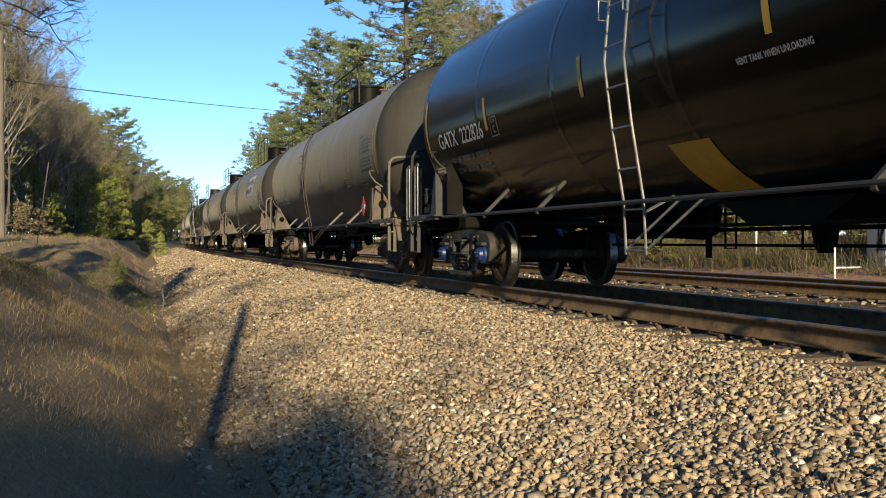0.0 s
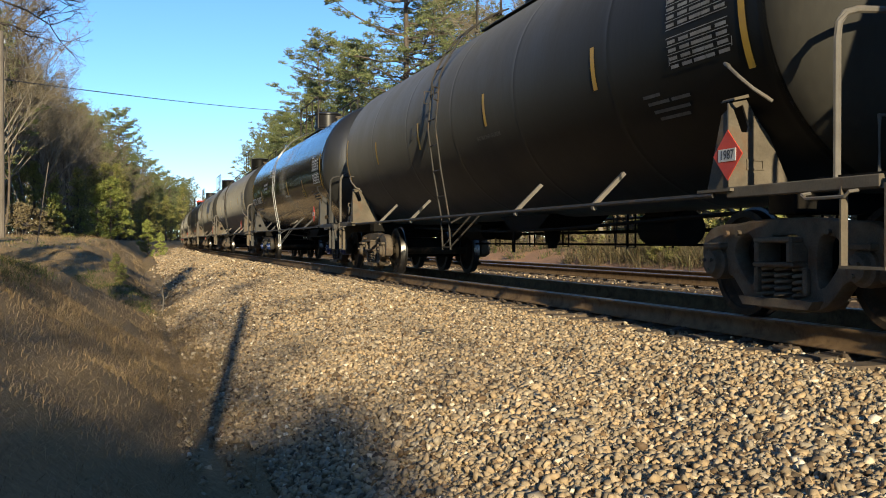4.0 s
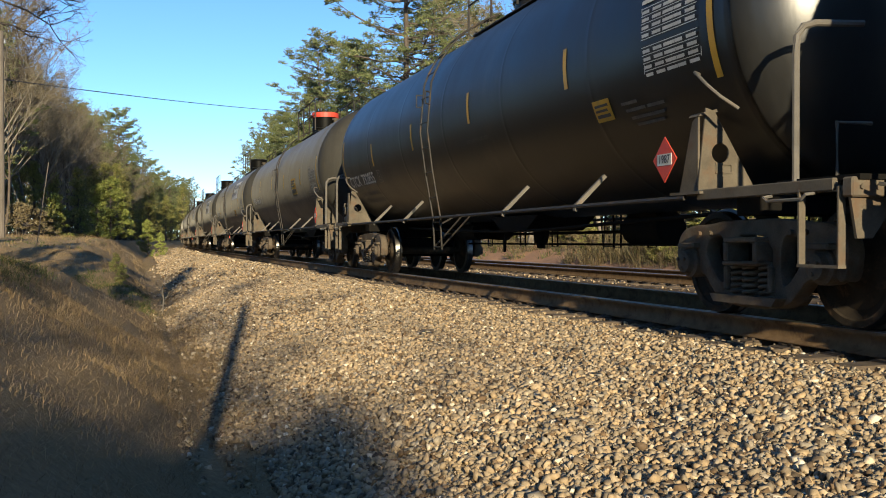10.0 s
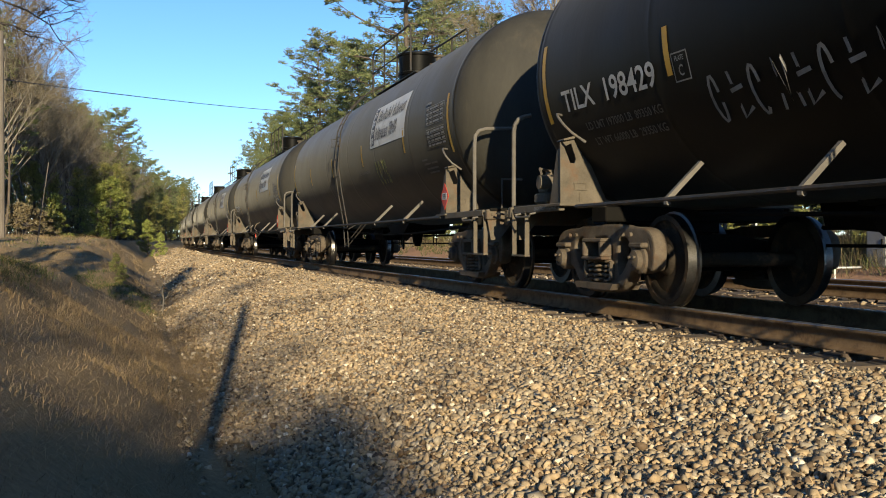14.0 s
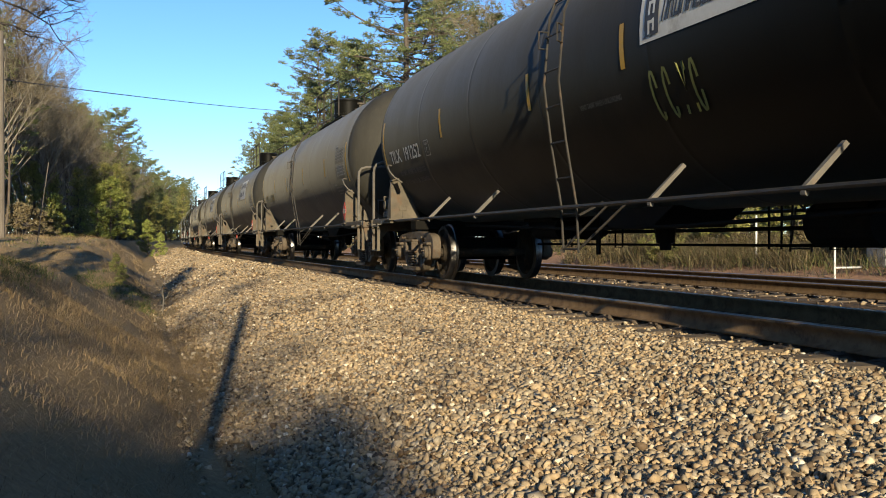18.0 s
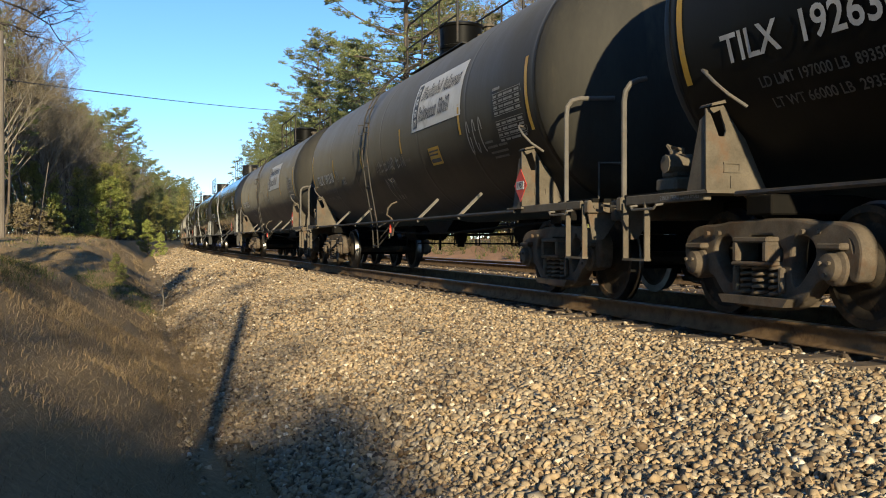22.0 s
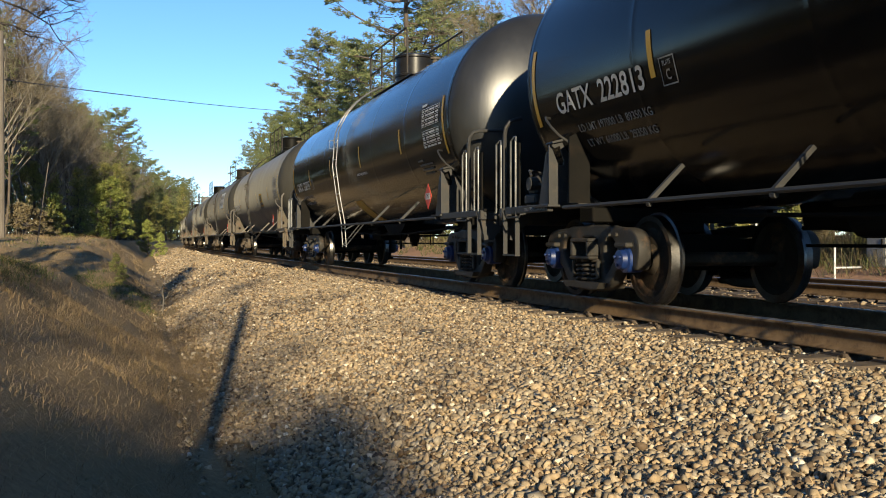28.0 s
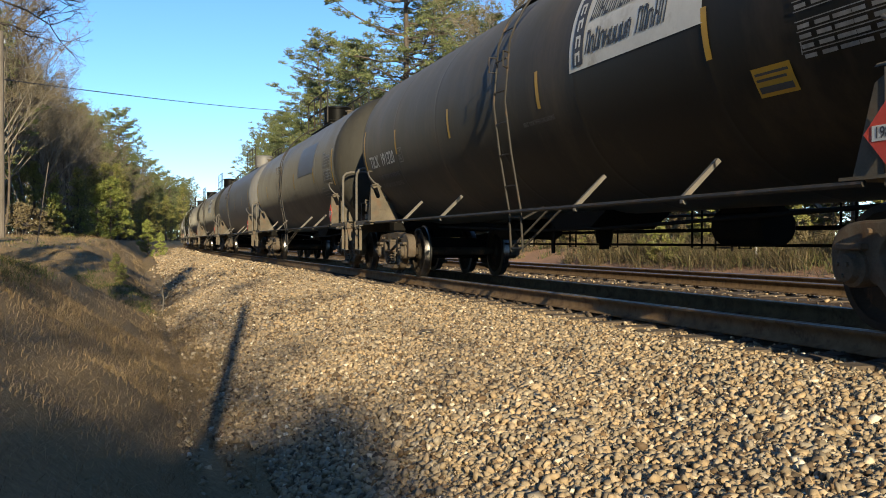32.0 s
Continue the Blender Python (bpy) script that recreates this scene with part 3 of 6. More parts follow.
def side_frame_mesh():
    """Cast side frame of a three-piece truck, in the plane of the track, outer face towards -x."""
    half = [(0.40, 0.80), (0.60, 0.765), (0.86, 0.765), (1.04, 0.73), (1.13, 0.61), (1.11, 0.44), (1.08, 0.37), (1.02, 0.38), (1.01, 0.52), (0.96, 0.60), (0.82, 0.60),
            (0.76, 0.52), (0.75, 0.38), (0.66, 0.36), (0.58, 0.27), (0.46, 0.17), (0.28, 0.125)]
    outer = round_off(half + [(-y, z) for y, z in half[::-1]], 2)
    holes = [round_off([(-0.29, 0.71), (0.29, 0.71), (0.29, 0.215), (-0.29, 0.215)], 1)]
    for q in (-1, 1):
        holes.append(round_off([(q * y, z) for y, z in ((0.36, 0.715), (0.60, 0.70), (0.70, 0.56), (0.62, 0.44), (0.47, 0.28), (0.36, 0.28))], 2))
        holes.append(round_off([(q * y, z) for y, z in ((1.01, 0.68), (1.075, 0.62), (1.075, 0.55), (1.045, 0.55), (1.03, 0.62))], 2))
    me = casting("side_frame", [outer] + holes, 0.052, 0.022, M_CAST)
    bm = bmesh.new()
    bm.from_mesh(me)
    # spring seat and the end of the bolster with its pocket
    slab(bm, [(-0.46, 0.205), (0.46, 0.205), (0.40, 0.14), (-0.40, 0.14)], 0, -0.17, 0.16)
    for c, s in (((-0.05, 0, 0.655), (0.28, 0.46, 0.045)), ((-0.05, 0, 0.465), (0.28, 0.50, 0.035)), ((-0.05, -0.20, 0.56), (0.28, 0.06, 0.16)), ((-0.05, 0.20, 0.56), (0.28, 0.06, 0.16)), ((0.06, 0, 0.56), (0.05, 0.38, 0.16))):
        box(bm, c, s, bevel=0.012)
    for q in (-1, 1):
        box(bm, (-0.03, q * 0.885, 0.605), (0.24, 0.26, 0.05), bevel=0.012)
        box(bm, (-0.10, q * 0.30, 0.34), (0.05, 0.05, 0.20), bevel=0.012)
        for a in (0.55, 0.72):
            rod(bm, (-0.09, q * a, 0.71), (-0.12, q * a, 0.71), 0.022, seg=6)
    me = finish("side_frame", bm, M_CAST, 35)
    me.materials.clear()
    me.materials.append(M_CAST)
    return me


def spring_mesh():
    bm = bmesh.new()
    for cy, cx in ((-0.19, -0.04), (0.0, -0.06), (0.19, -0.04)):
        n = 44
        pts = [(cx + 0.072 * math.cos(i * 2 * math.pi / 9), cy + 0.072 * math.sin(i * 2 * math.pi / 9), 0.21 + 0.24 * i / n) for i in range(n + 1)]
        pipe(bm, pts, 0.017, 5)
    return finish("spring_nest", bm, M_CAST, True)


def wheelset_mesh():
    bm = bmesh.new()
    for q in (-1, 1):
        x = q * 0.752
        prof = [(x + q * 0.075, 0.07), (x + q * 0.09, 0.12), (x + q * 0.04, 0.16), (x + q * 0.02, 0.32), (x + q * 0.052, 0.385), (x + q * 0.068, 0.395), (x + q * 0.068, 0.448)]
        lathe(bm, prof + [(x - q * 0.02, 0.458), (x - q * 0.032, 0.482), (x - q * 0.062, 0.478), (x - q * 0.068, 0.39), (x - q * 0.03, 0.33), (x - q * 0.05, 0.14), (x - q * 0.09, 0.10)], "x", 36)
    rod(bm, (-0.98, 0, 0), (0.98, 0, 0), 0.075, seg=12)
    me = finish("wheelset", bm, M_WHEEL, 30)
    me.materials.append(M_TREAD)
    for p in me.polygons:
        r = math.hypot(p.center.y, p.center.z)
        if r > 0.42:
            p.material_index = 1
    return me


def bearing_mesh(mat):
    bm = bmesh.new()
    lathe(bm, [(0.06, 0.13), (-0.07, 0.14), (-0.12, 0.135), (-0.135, 0.105), (-0.185, 0.095), (-0.195, 0.055), (-0.198, 0.01)], "x", 18)
    for k in range(3):
        a = k * 2.094 + 0.5
        rod(bm, (-0.185, 0.055 * math.cos(a), 0.055 * math.sin(a)), (-0.215, 0.055 * math.cos(a), 0.055 * math.sin(a)), 0.016, seg=6)
    return finish("bearing", bm, mat, 35)


def bolster_mesh():
    bm = bmesh.new()
    slab(bm, [(-0.98, 0.46), (-0.98, 0.62), (-0.45, 0.72), (0.45, 0.72), (0.98, 0.62), (0.98, 0.46), (0.5, 0.40), (-0.5, 0.40)], 1, -0.2, 0.2)
    for q in (-1, 1):
        rod(bm, (-0.75, q * 0.42, 0.36), (0.75, q * 0.42, 0.36), 0.035)
        box(bm, (0, q * 0.42, 0.42), (1.5, 0.06, 0.12))
        for sx in (-0.75, 0.75):
            box(bm, (sx, q * 0.40, 0.40), (0.10, 0.05, 0.32))
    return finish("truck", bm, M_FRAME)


ME_SIDE, ME_SPRING, ME_WHEELS, ME_BOLSTER = side_frame_mesh(), spring_mesh(), wheelset_mesh(), bolster_mesh()
DARK = {}


def dark_mesh(me, mat):
    """The same part in the newer cars' dark paint."""
    k = (me.name, mat.name)
    if k not in DARK:
        c = me.copy()
        c.materials[0] = mat
        DARK[k] = c
    return DARK[k]


ME_BEAR, ME_BEARBLUE = bearing_mesh(M_CAST), bearing_mesh(M_CAP)
BASE = 0.889                        # half the wheelbase


def add_truck(car, y):
    tr = part("truck", ME_BOLSTER, None, car, "cast steel truck with dusty side frames", at=pose(0, y, 0))
    for q in (-1, 1):
        rz = 0 if q < 0 else 180
        part("side_frame", ME_SIDE, None, tr, at=pose(q * 1.0, 0, 0, 0, 0, rz))
        part("spring_nest", ME_SPRING, None, tr, at=pose(q * 1.0, 0, 0, 0, 0, rz))
        for a in (-BASE, BASE):
            part("bearing", ME_BEAR, None, tr, at=pose(q * 0.98, a, 0.458, 0, 0, rz))
    for a in (-BASE, BASE):
        part("wheelset", ME_WHEELS, None, tr, "steel wheels with bright worn treads", at=pose(0, a, 0.458))
    return tr


def arc_pts(r, a0, a1, n, lift=0.0):
    return [(-(R + r) * math.cos(a), ZC + (R + r) * math.sin(a)) for a in np.linspace(a0, a1, n)]


def plate_meshes(kind):
    """Upright gusset between frame and tank, seen along the track, with its cut-out; one for each side."""
    tall = kind != "short"
    edge = [(-1.47, 1.03), (-0.90, 1.03), (-1.22, 1.68), (-1.30, 1.76), (-1.47, 1.70)] if tall else [(-1.47, 1.03), (-0.90, 1.03), (-1.05, 1.12), (-1.34, 1.74), (-1.40, 1.76), (-1.47, 1.32)]
    if kind == "window":
        hole = [(-1.435, 1.66), (-1.345, 1.70), (-1.285, 1.53), (-1.30, 1.48), (-1.36, 1.48)]
    else:
        cx, cz, r = {"round": (-1.27, 1.36, 0.085), "low": (-1.26, 1.18, 0.045), "short": (-1.30, 1.24, 0.055)}[kind]
        hole = [(cx + r * math.cos(a), cz + r * math.sin(a)) for a in np.linspace(0, 2 * math.pi, 15)[:-1]]
    if kind == "round":
        edge = [(-1.47, 1.03), (-0.92, 1.03), (-1.33, 1.70), (-1.40, 1.72), (-1.47, 1.10)]
    me = casting("saddle_plate", [edge, hole], 0.009, 0.004, M_DUSTY)
    me.transform(Matrix.Rotation(radians(-90), 4, "Z"))
    bm = bmesh.new()
    bm.from_mesh(me)
    if tall:
        for c, w, h in (((-1.24, 1.27), 0.16, 0.012), ((-1.24, 1.20), 0.16, 0.012), ((-1.17, 1.235), 0.012, 0.07), ((-1.31, 1.235), 0.012, 0.07), ((-1.25, 1.12), 0.012, 0.10)):
            box(bm, (c[0], -0.017, c[1]), (w, 0.014, h))
    bm.to_mesh(me)
    bm.free()
    far = me.copy()
    far.transform(Matrix.Diagonal((-1, 1, 1, 1)))
    far.flip_normals()
    return {-1: me, 1: far}


PLATES = {k: plate_meshes(k) for k in ("window", "round", "low", "short")}


def build_car():
    """The common 30,000-gallon tank car; origin on the rails at its middle, its rear towards +y."""
    car = new("tank_car")
    part("tank", TANK_MESH["black"], None, car)
    for y in (-TC, TC):
        add_truck(car, y)
    for q in (-1, 1):                                   # both ends
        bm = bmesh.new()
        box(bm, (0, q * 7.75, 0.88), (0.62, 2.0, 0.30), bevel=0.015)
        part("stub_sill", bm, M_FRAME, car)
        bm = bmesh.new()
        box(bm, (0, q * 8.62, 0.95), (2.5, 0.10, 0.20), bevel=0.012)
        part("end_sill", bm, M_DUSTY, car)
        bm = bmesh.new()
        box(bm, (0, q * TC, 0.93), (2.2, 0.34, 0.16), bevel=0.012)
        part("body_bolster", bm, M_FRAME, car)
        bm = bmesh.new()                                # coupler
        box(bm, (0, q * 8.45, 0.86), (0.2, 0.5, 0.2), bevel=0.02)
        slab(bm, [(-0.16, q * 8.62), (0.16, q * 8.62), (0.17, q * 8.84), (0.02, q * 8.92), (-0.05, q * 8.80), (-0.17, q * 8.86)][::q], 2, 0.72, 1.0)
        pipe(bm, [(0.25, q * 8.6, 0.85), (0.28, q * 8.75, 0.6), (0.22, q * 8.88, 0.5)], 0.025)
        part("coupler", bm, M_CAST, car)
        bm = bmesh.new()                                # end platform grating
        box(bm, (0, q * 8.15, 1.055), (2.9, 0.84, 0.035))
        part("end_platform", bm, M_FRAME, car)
        for s in (-1, 1):
            yp = 7.04 if q > 0 else -6.72               # saddle gusset
            part("saddle_plate", PLATES["window"][s], None, car, at=pose(0, yp, 0))
            bm = bmesh.new()
            slab(bm, [(yp + 0.014, 1.03), (yp + 0.30, 1.03), (yp + 0.10, 1.62), (yp + 0.014, 1.66)], 0, s * 1.455 - 0.01, s * 1.455 + 0.01)
            box(bm, (s * 1.22, yp + 0.13, 1.035), (0.60, 0.46, 0.022))
            slab(bm, [(s * 0.98, 1.024), (s * 1.02, 1.024), (s * 0.80, 0.82), (s * 0.77, 0.83)][::s], 1, yp - 0.10, yp + 0.16)
            part("saddle_web", bm, M_DUSTY, car)
            bm = bmesh.new()                            # folded lip over the plate
            slab(bm, [(s * 1.47, 1.715), (s * 1.45, 1.74), (s * 1.22, 1.80), (s * 1.24, 1.765)][::s], 1, yp - 0.06, yp + 0.10)
            part("plate_lip", bm, M_DUSTY, car)
            bm = bmesh.new()                            # edge bar of the end platform
            yo = q * 8.36
            box(bm, (s * 1.45, (yp + yo) / 2, 1.015), (0.07, abs(yo - yp), 0.085), bevel=0.008)
            part("platform_edge", bm, M_DUSTY, car)
            bm = bmesh.new()                            # safety rail at the corner
            if q < 0:
                y0 = -7.92
                pipe(bm, [(s * 1.44, y0, 1.03), (s * 1.44, y0, 1.95), (s * 1.43, y0, 2.07), (s * 1.38, y0, 2.14), (s * 1.28, y0, 2.17), (s * 0.88, y0, 2.19)], 0.026, 8)
            else:
                y0 = 8.48
                pipe(bm, [(s * 1.44, y0, 1.03), (s * 1.44, y0, 1.96), (s * 1.43, y0 - 0.01, 2.05), (s * 1.39, y0 - 0.03, 2.12), (s * 1.32, y0 - 0.05, 2.155), (s * 1.24, y0 - 0.06, 2.17)], 0.026, 8)
            part("corner_handrail", bm, M_GALV, car)
            bm = bmesh.new()                            # low rail round the platform
            pipe(bm, [(s * 1.0, q * 7.8, 1.06), (s * 1.0, q * 7.8, 1.5), (s * 0.7, q * 7.8, 1.5)], 0.016, 6)
            part("platform_rail", bm, M_GALV, car)
            bm = bmesh.new()                            # stirrup step below the corner
            for dy in (0.0, 0.40):
                box(bm, (s * 1.46, q * (8.41 - dy), 0.735), (0.055, 0.016, 0.53))
            box(bm, (s * 1.46, q * 8.21, 0.475), (0.065, 0.42, 0.02))
            box(bm, (s * 1.44, q * 8.21, 0.985), (0.05, 0.46, 0.035))
            part("stirrup_step", bm, M_DUSTY, car)
            bm = bmesh.new()                            # corner casting and its gusset
            box(bm, (s * 1.36, q * 8.50, 0.99), (0.26, 0.10, 0.13), bevel=0.012)
            slab(bm, [(s * 1.47, 0.925), (s * 1.10, 0.925), (s * 1.30, 0.66), (s * 1.42, 0.66)][::s], 1, q * 8.50 - 0.012, q * 8.50 + 0.012)
            for dx in (1.30, 1.42):
                rod(bm, (s * dx, q * 8.50 - 0.052, 0.99), (s * dx, q * 8.50 - 0.066, 0.99), 0.017, seg=6)
            part("corner_bracket", bm, M_DUSTY, car)
            bm = bmesh.new()                            # grab bar beside the step
            yb = q * 7.70
            pipe(bm, [(s * 1.475, yb, 0.965), (s * 1.545, yb, 0.955), (s * 1.545, yb + q * 0.04, 0.925), (s * 1.545, yb + q * 0.42, 0.925), (s * 1.545, yb + q * 0.46, 0.955), (s * 1.475, yb + q * 0.46, 0.965)], 0.012, 6)
            part("side_grab_bar", bm, M_GALV, car)
            bm = bmesh.new()                            # uncoupling lever
            pipe(bm, [(s * 1.42, q * 8.7, 1.0), (s * 1.3, q * 8.78, 0.98), (s * 0.4, q * 8.78, 0.95), (s * 0.2, q * 8.7, 0.9)], 0.014, 5)
            part("uncoupling_lever", bm, M_PIPE, car)
            bm = bmesh.new()                            # curved grab iron above the plate
            pipe(bm, [(s * 1.42, yp + 0.05, 2.0), (s * 1.52, yp - 0.03, 2.0), (s * 1.555, yp - 0.13, 1.96), (s * 1.55, yp - 0.25, 1.87), (s * 1.49, yp - 0.34, 1.77), (s * 1.36, yp - 0.40, 1.67)], 0.014, 7)
            part("grab_iron", bm, M_GALV, car)
    for s in (-1, 1):                                   # both sides
        bm = bmesh.new()
        pipe(bm, [(s * SIDE, -TC + 0.3, 1.0), (s * SIDE, -3, 1.0), (s * SIDE, 3, 1.0), (s * SIDE, TC - 0.3, 1.0)], 0.022, 7)
        part("side_rail", bm, M_PIPE, car)
        for y in (-4.45, -2.35, 2.35, 4.5):
            bm = bmesh.new()
            slab(bm, [(s * (SIDE - 0.012), 0.98), (s * (SIDE + 0.016), 1.015), (s * 1.185, 1.335), (s * 1.155, 1.31)], 1, y - 0.022, y + 0.022)
            rod(bm, (s * SIDE, y - 0.025, 0.97), (s * SIDE, y + 0.025, 0.97), 0.024, seg=6)
            part("rail_bracket", bm, M_GALV, car)
        yl0, yl1 = (0.42, 0.80)
        top = [(s * -x, z) for x, z in arc_pts(0.16, radians(18), radians(72), 9)]
        line = [(s * 1.43, 0.52), (s * 1.46, 1.03), (s * 1.58, 1.7), (s * 1.66, 2.3)] + top
        for y in (yl0, yl1):
            bm = bmesh.new()
            pipe(bm, [(x, y, z) for x, z in line], 0.014, 6)
            part("ladder_stile", bm, M_PIPE, car)
        zs = [0.56 + 0.375 * i for i in range(7)]
        spots = [(s * float(np.interp(z, (0.52, 1.03, 1.7, 2.3, 2.9), (1.43, 1.46, 1.58, 1.66, 1.63))), z) for z in zs] + [(s * -x, z) for x, z in arc_pts(0.16, radians(24), radians(68), 5)]
        for x, z in spots:
            bm = bmesh.new()
            rod(bm, (x, yl0, z), (x, yl1, z), 0.0105, seg=6)
            part("rung", bm, M_PIPE, car)
        for z, y in ((2.78, yl0), (2.78, yl1)):
            bm = bmesh.new()
            d = -0.10 if y == yl0 else 0.0
            pipe(bm, [(s * 1.62, y, z - 0.09), (s * 1.72, y + d, z - 0.09), (s * 1.72, y + d, z + 0.09), (s * 1.62, y, z + 0.09)], 0.011, 5)
            part("ladder_bracket", bm, M_PIPE, car)
        bm = bmesh.new()
        rod(bm, (s * 1.45, yl0, 0.9), (s * 1.2, yl0 - 0.1, 1.05), 0.014, seg=5)
        rod(bm, (s * 1.43, yl0, 0.56), (s * 1.15, yl0 - 0.5, 1.02), 0.014, seg=5)
        rod(bm, (s * 1.43, yl1, 0.56), (s * 1.15, yl0 - 0.1, 1.02), 0.014, seg=5)
        part("ladder_brace", bm, M_PIPE, car)
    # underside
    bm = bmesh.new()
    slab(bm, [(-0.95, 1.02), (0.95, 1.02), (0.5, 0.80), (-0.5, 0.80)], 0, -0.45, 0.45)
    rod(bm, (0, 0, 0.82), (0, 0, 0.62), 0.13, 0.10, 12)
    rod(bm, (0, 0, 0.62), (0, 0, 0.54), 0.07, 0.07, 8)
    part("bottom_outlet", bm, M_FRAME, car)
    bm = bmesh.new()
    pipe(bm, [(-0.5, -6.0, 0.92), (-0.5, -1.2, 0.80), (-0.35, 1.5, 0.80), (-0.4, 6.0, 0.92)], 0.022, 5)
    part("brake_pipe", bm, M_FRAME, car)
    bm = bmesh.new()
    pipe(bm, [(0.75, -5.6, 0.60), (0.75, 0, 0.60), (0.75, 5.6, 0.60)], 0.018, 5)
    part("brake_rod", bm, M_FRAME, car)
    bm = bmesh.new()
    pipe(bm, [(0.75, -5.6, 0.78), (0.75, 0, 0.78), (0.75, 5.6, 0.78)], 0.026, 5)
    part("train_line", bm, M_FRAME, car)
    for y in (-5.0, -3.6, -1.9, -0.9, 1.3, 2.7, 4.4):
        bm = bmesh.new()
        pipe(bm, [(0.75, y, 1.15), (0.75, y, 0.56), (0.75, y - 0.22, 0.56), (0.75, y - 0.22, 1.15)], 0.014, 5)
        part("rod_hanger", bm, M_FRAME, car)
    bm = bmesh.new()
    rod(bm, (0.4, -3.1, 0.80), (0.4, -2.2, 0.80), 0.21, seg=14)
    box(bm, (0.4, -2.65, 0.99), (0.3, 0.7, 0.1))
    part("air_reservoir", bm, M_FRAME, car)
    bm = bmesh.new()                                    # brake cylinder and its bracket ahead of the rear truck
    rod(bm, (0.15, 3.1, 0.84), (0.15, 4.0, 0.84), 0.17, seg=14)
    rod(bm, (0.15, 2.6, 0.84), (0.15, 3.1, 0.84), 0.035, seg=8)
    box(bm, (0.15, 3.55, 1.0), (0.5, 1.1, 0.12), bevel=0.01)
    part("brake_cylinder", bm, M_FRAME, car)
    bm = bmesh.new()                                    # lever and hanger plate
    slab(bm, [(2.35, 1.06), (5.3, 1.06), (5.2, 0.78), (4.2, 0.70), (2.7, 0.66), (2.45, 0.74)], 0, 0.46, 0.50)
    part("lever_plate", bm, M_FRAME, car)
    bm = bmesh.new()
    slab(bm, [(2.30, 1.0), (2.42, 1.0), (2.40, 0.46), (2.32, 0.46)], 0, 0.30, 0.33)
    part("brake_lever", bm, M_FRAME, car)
    bm = bmesh.new()                                    # brake valve on the rear platform
    box(bm, (-1.22, 7.85, 1.14), (0.30, 0.34, 0.12), bevel=0.02)
    box(bm, (-1.22, 7.88, 1.30), (0.22, 0.24, 0.22), bevel=0.03)
    rod(bm, (-1.40, 7.80, 1.32), (-1.14, 7.80, 1.32), 0.08, seg=10)
    rod(bm, (-1.05, 7.86, 1.26), (-1.05, 7.70, 1.26), 0.07, seg=10)
    rod(bm, (-1.22, 7.88, 1.40), (-1.22, 7.88, 1.47), 0.055, seg=10)
    pipe(bm, [(-1.25, 7.8, 1.45), (-1.42, 7.72, 1.47), (-1.44, 7.62, 1.40)], 0.016, 5)
    part("brake_valve", bm, M_DUSTY, car)
    # top fittings
    part("manway_dome", DOME_MESH["black"], None, car)
    bm = bmesh.new()
    box(bm, (0, 0, 4.02), (1.05, 3.3, 0.025), bevel=0.006)
    part("top_platform", bm, M_PIPE, car)
    for s in (-1, 1):
        bm = bmesh.new()
        pipe(bm, [(s * 0.60, 1.62, 4.03), (s * 0.60, 1.62, 4.86), (s * 0.60, 1.52, 4.96), (s * 0.60, -1.52, 4.96), (s * 0.60, -1.62, 4.86), (s * 0.60, -1.62, 4.03)], 0.021, 6)
        pipe(bm, [(s * 0.60, 1.62, 4.5), (s * 0.60, -1.62, 4.5)], 0.016, 5)
        for y in (-0.55, 0.55):
            pipe(bm, [(s * 0.60, y, 4.03), (s * 0.60, y, 4.96)], 0.019, 5)
        part("top_railing", bm, M_PIPE, car)
    for y, h in ((1.05, 0.28), (-0.95, 0.22), (-1.25, 0.34)):
        bm = bmesh.new()
        rod(bm, (0.1, y, 4.0), (0.1, y, 4.06 + h), 0.08, 0.06, 10)
        rod(bm, (0.1, y, 4.06 + h), (0.1, y, 4.1 + h), 0.11, seg=10)
        part("relief_valve", bm, M_DUSTY, car)
    # reflective tape
    for y in (-6.96, 7.36):
        patch("end_tape", 0.085, 0.86, y, radians(-5.5), M_YELLOW, car, ny=8)
    return car


def table_rects():
    rects = []
    for j in range(9):
        y = 0.38 - j * 0.095
        rects.append((-0.52, y, 1.04, 0.010))
        if j in (4,):
            continue
        for i in range(5):
            rects.append((-0.50 + i * 0.205, y - 0.066, 0.14 + 0.03 * ((i * 7 + j * 3) % 3), 0.04))
    rects += [(-0.53, -0.40, 0.012, 0.80), (0.52, -0.40, 0.012, 0.80), (-0.53, 0.44, 0.3, 0.05)]
    return rects


def placard(car, y, x=-1.40, z=1.33):
    bm = bmesh.new()
    slab(bm, [(y - 0.193, z), (y, z + 0.193), (y + 0.193, z), (y, z - 0.193)], 0, x - 0.004, x + 0.004)
    p = part("placard", bm, M_RED, car, "red diamond placard with a white number panel")
    bm = bmesh.new()
    slab(bm, [(y - 0.115, z - 0.048), (y + 0.115, z - 0.048), (y + 0.115, z + 0.048), (y - 0.115, z + 0.048)], 0, x - 0.008, x - 0.0045)
    part("number_panel", bm, M_WHITE, p)
    src = letters("1987", 0.098)
    me = bpy.data.meshes.new("number")
    me.from_pydata([(x - 0.010, y - v.co.x * 0.95, z + v.co.y) for v in src.vertices], [], [list(q.vertices) for q in src.polygons])
    me.materials.append(M_INK)
    part("number", me, None, p)


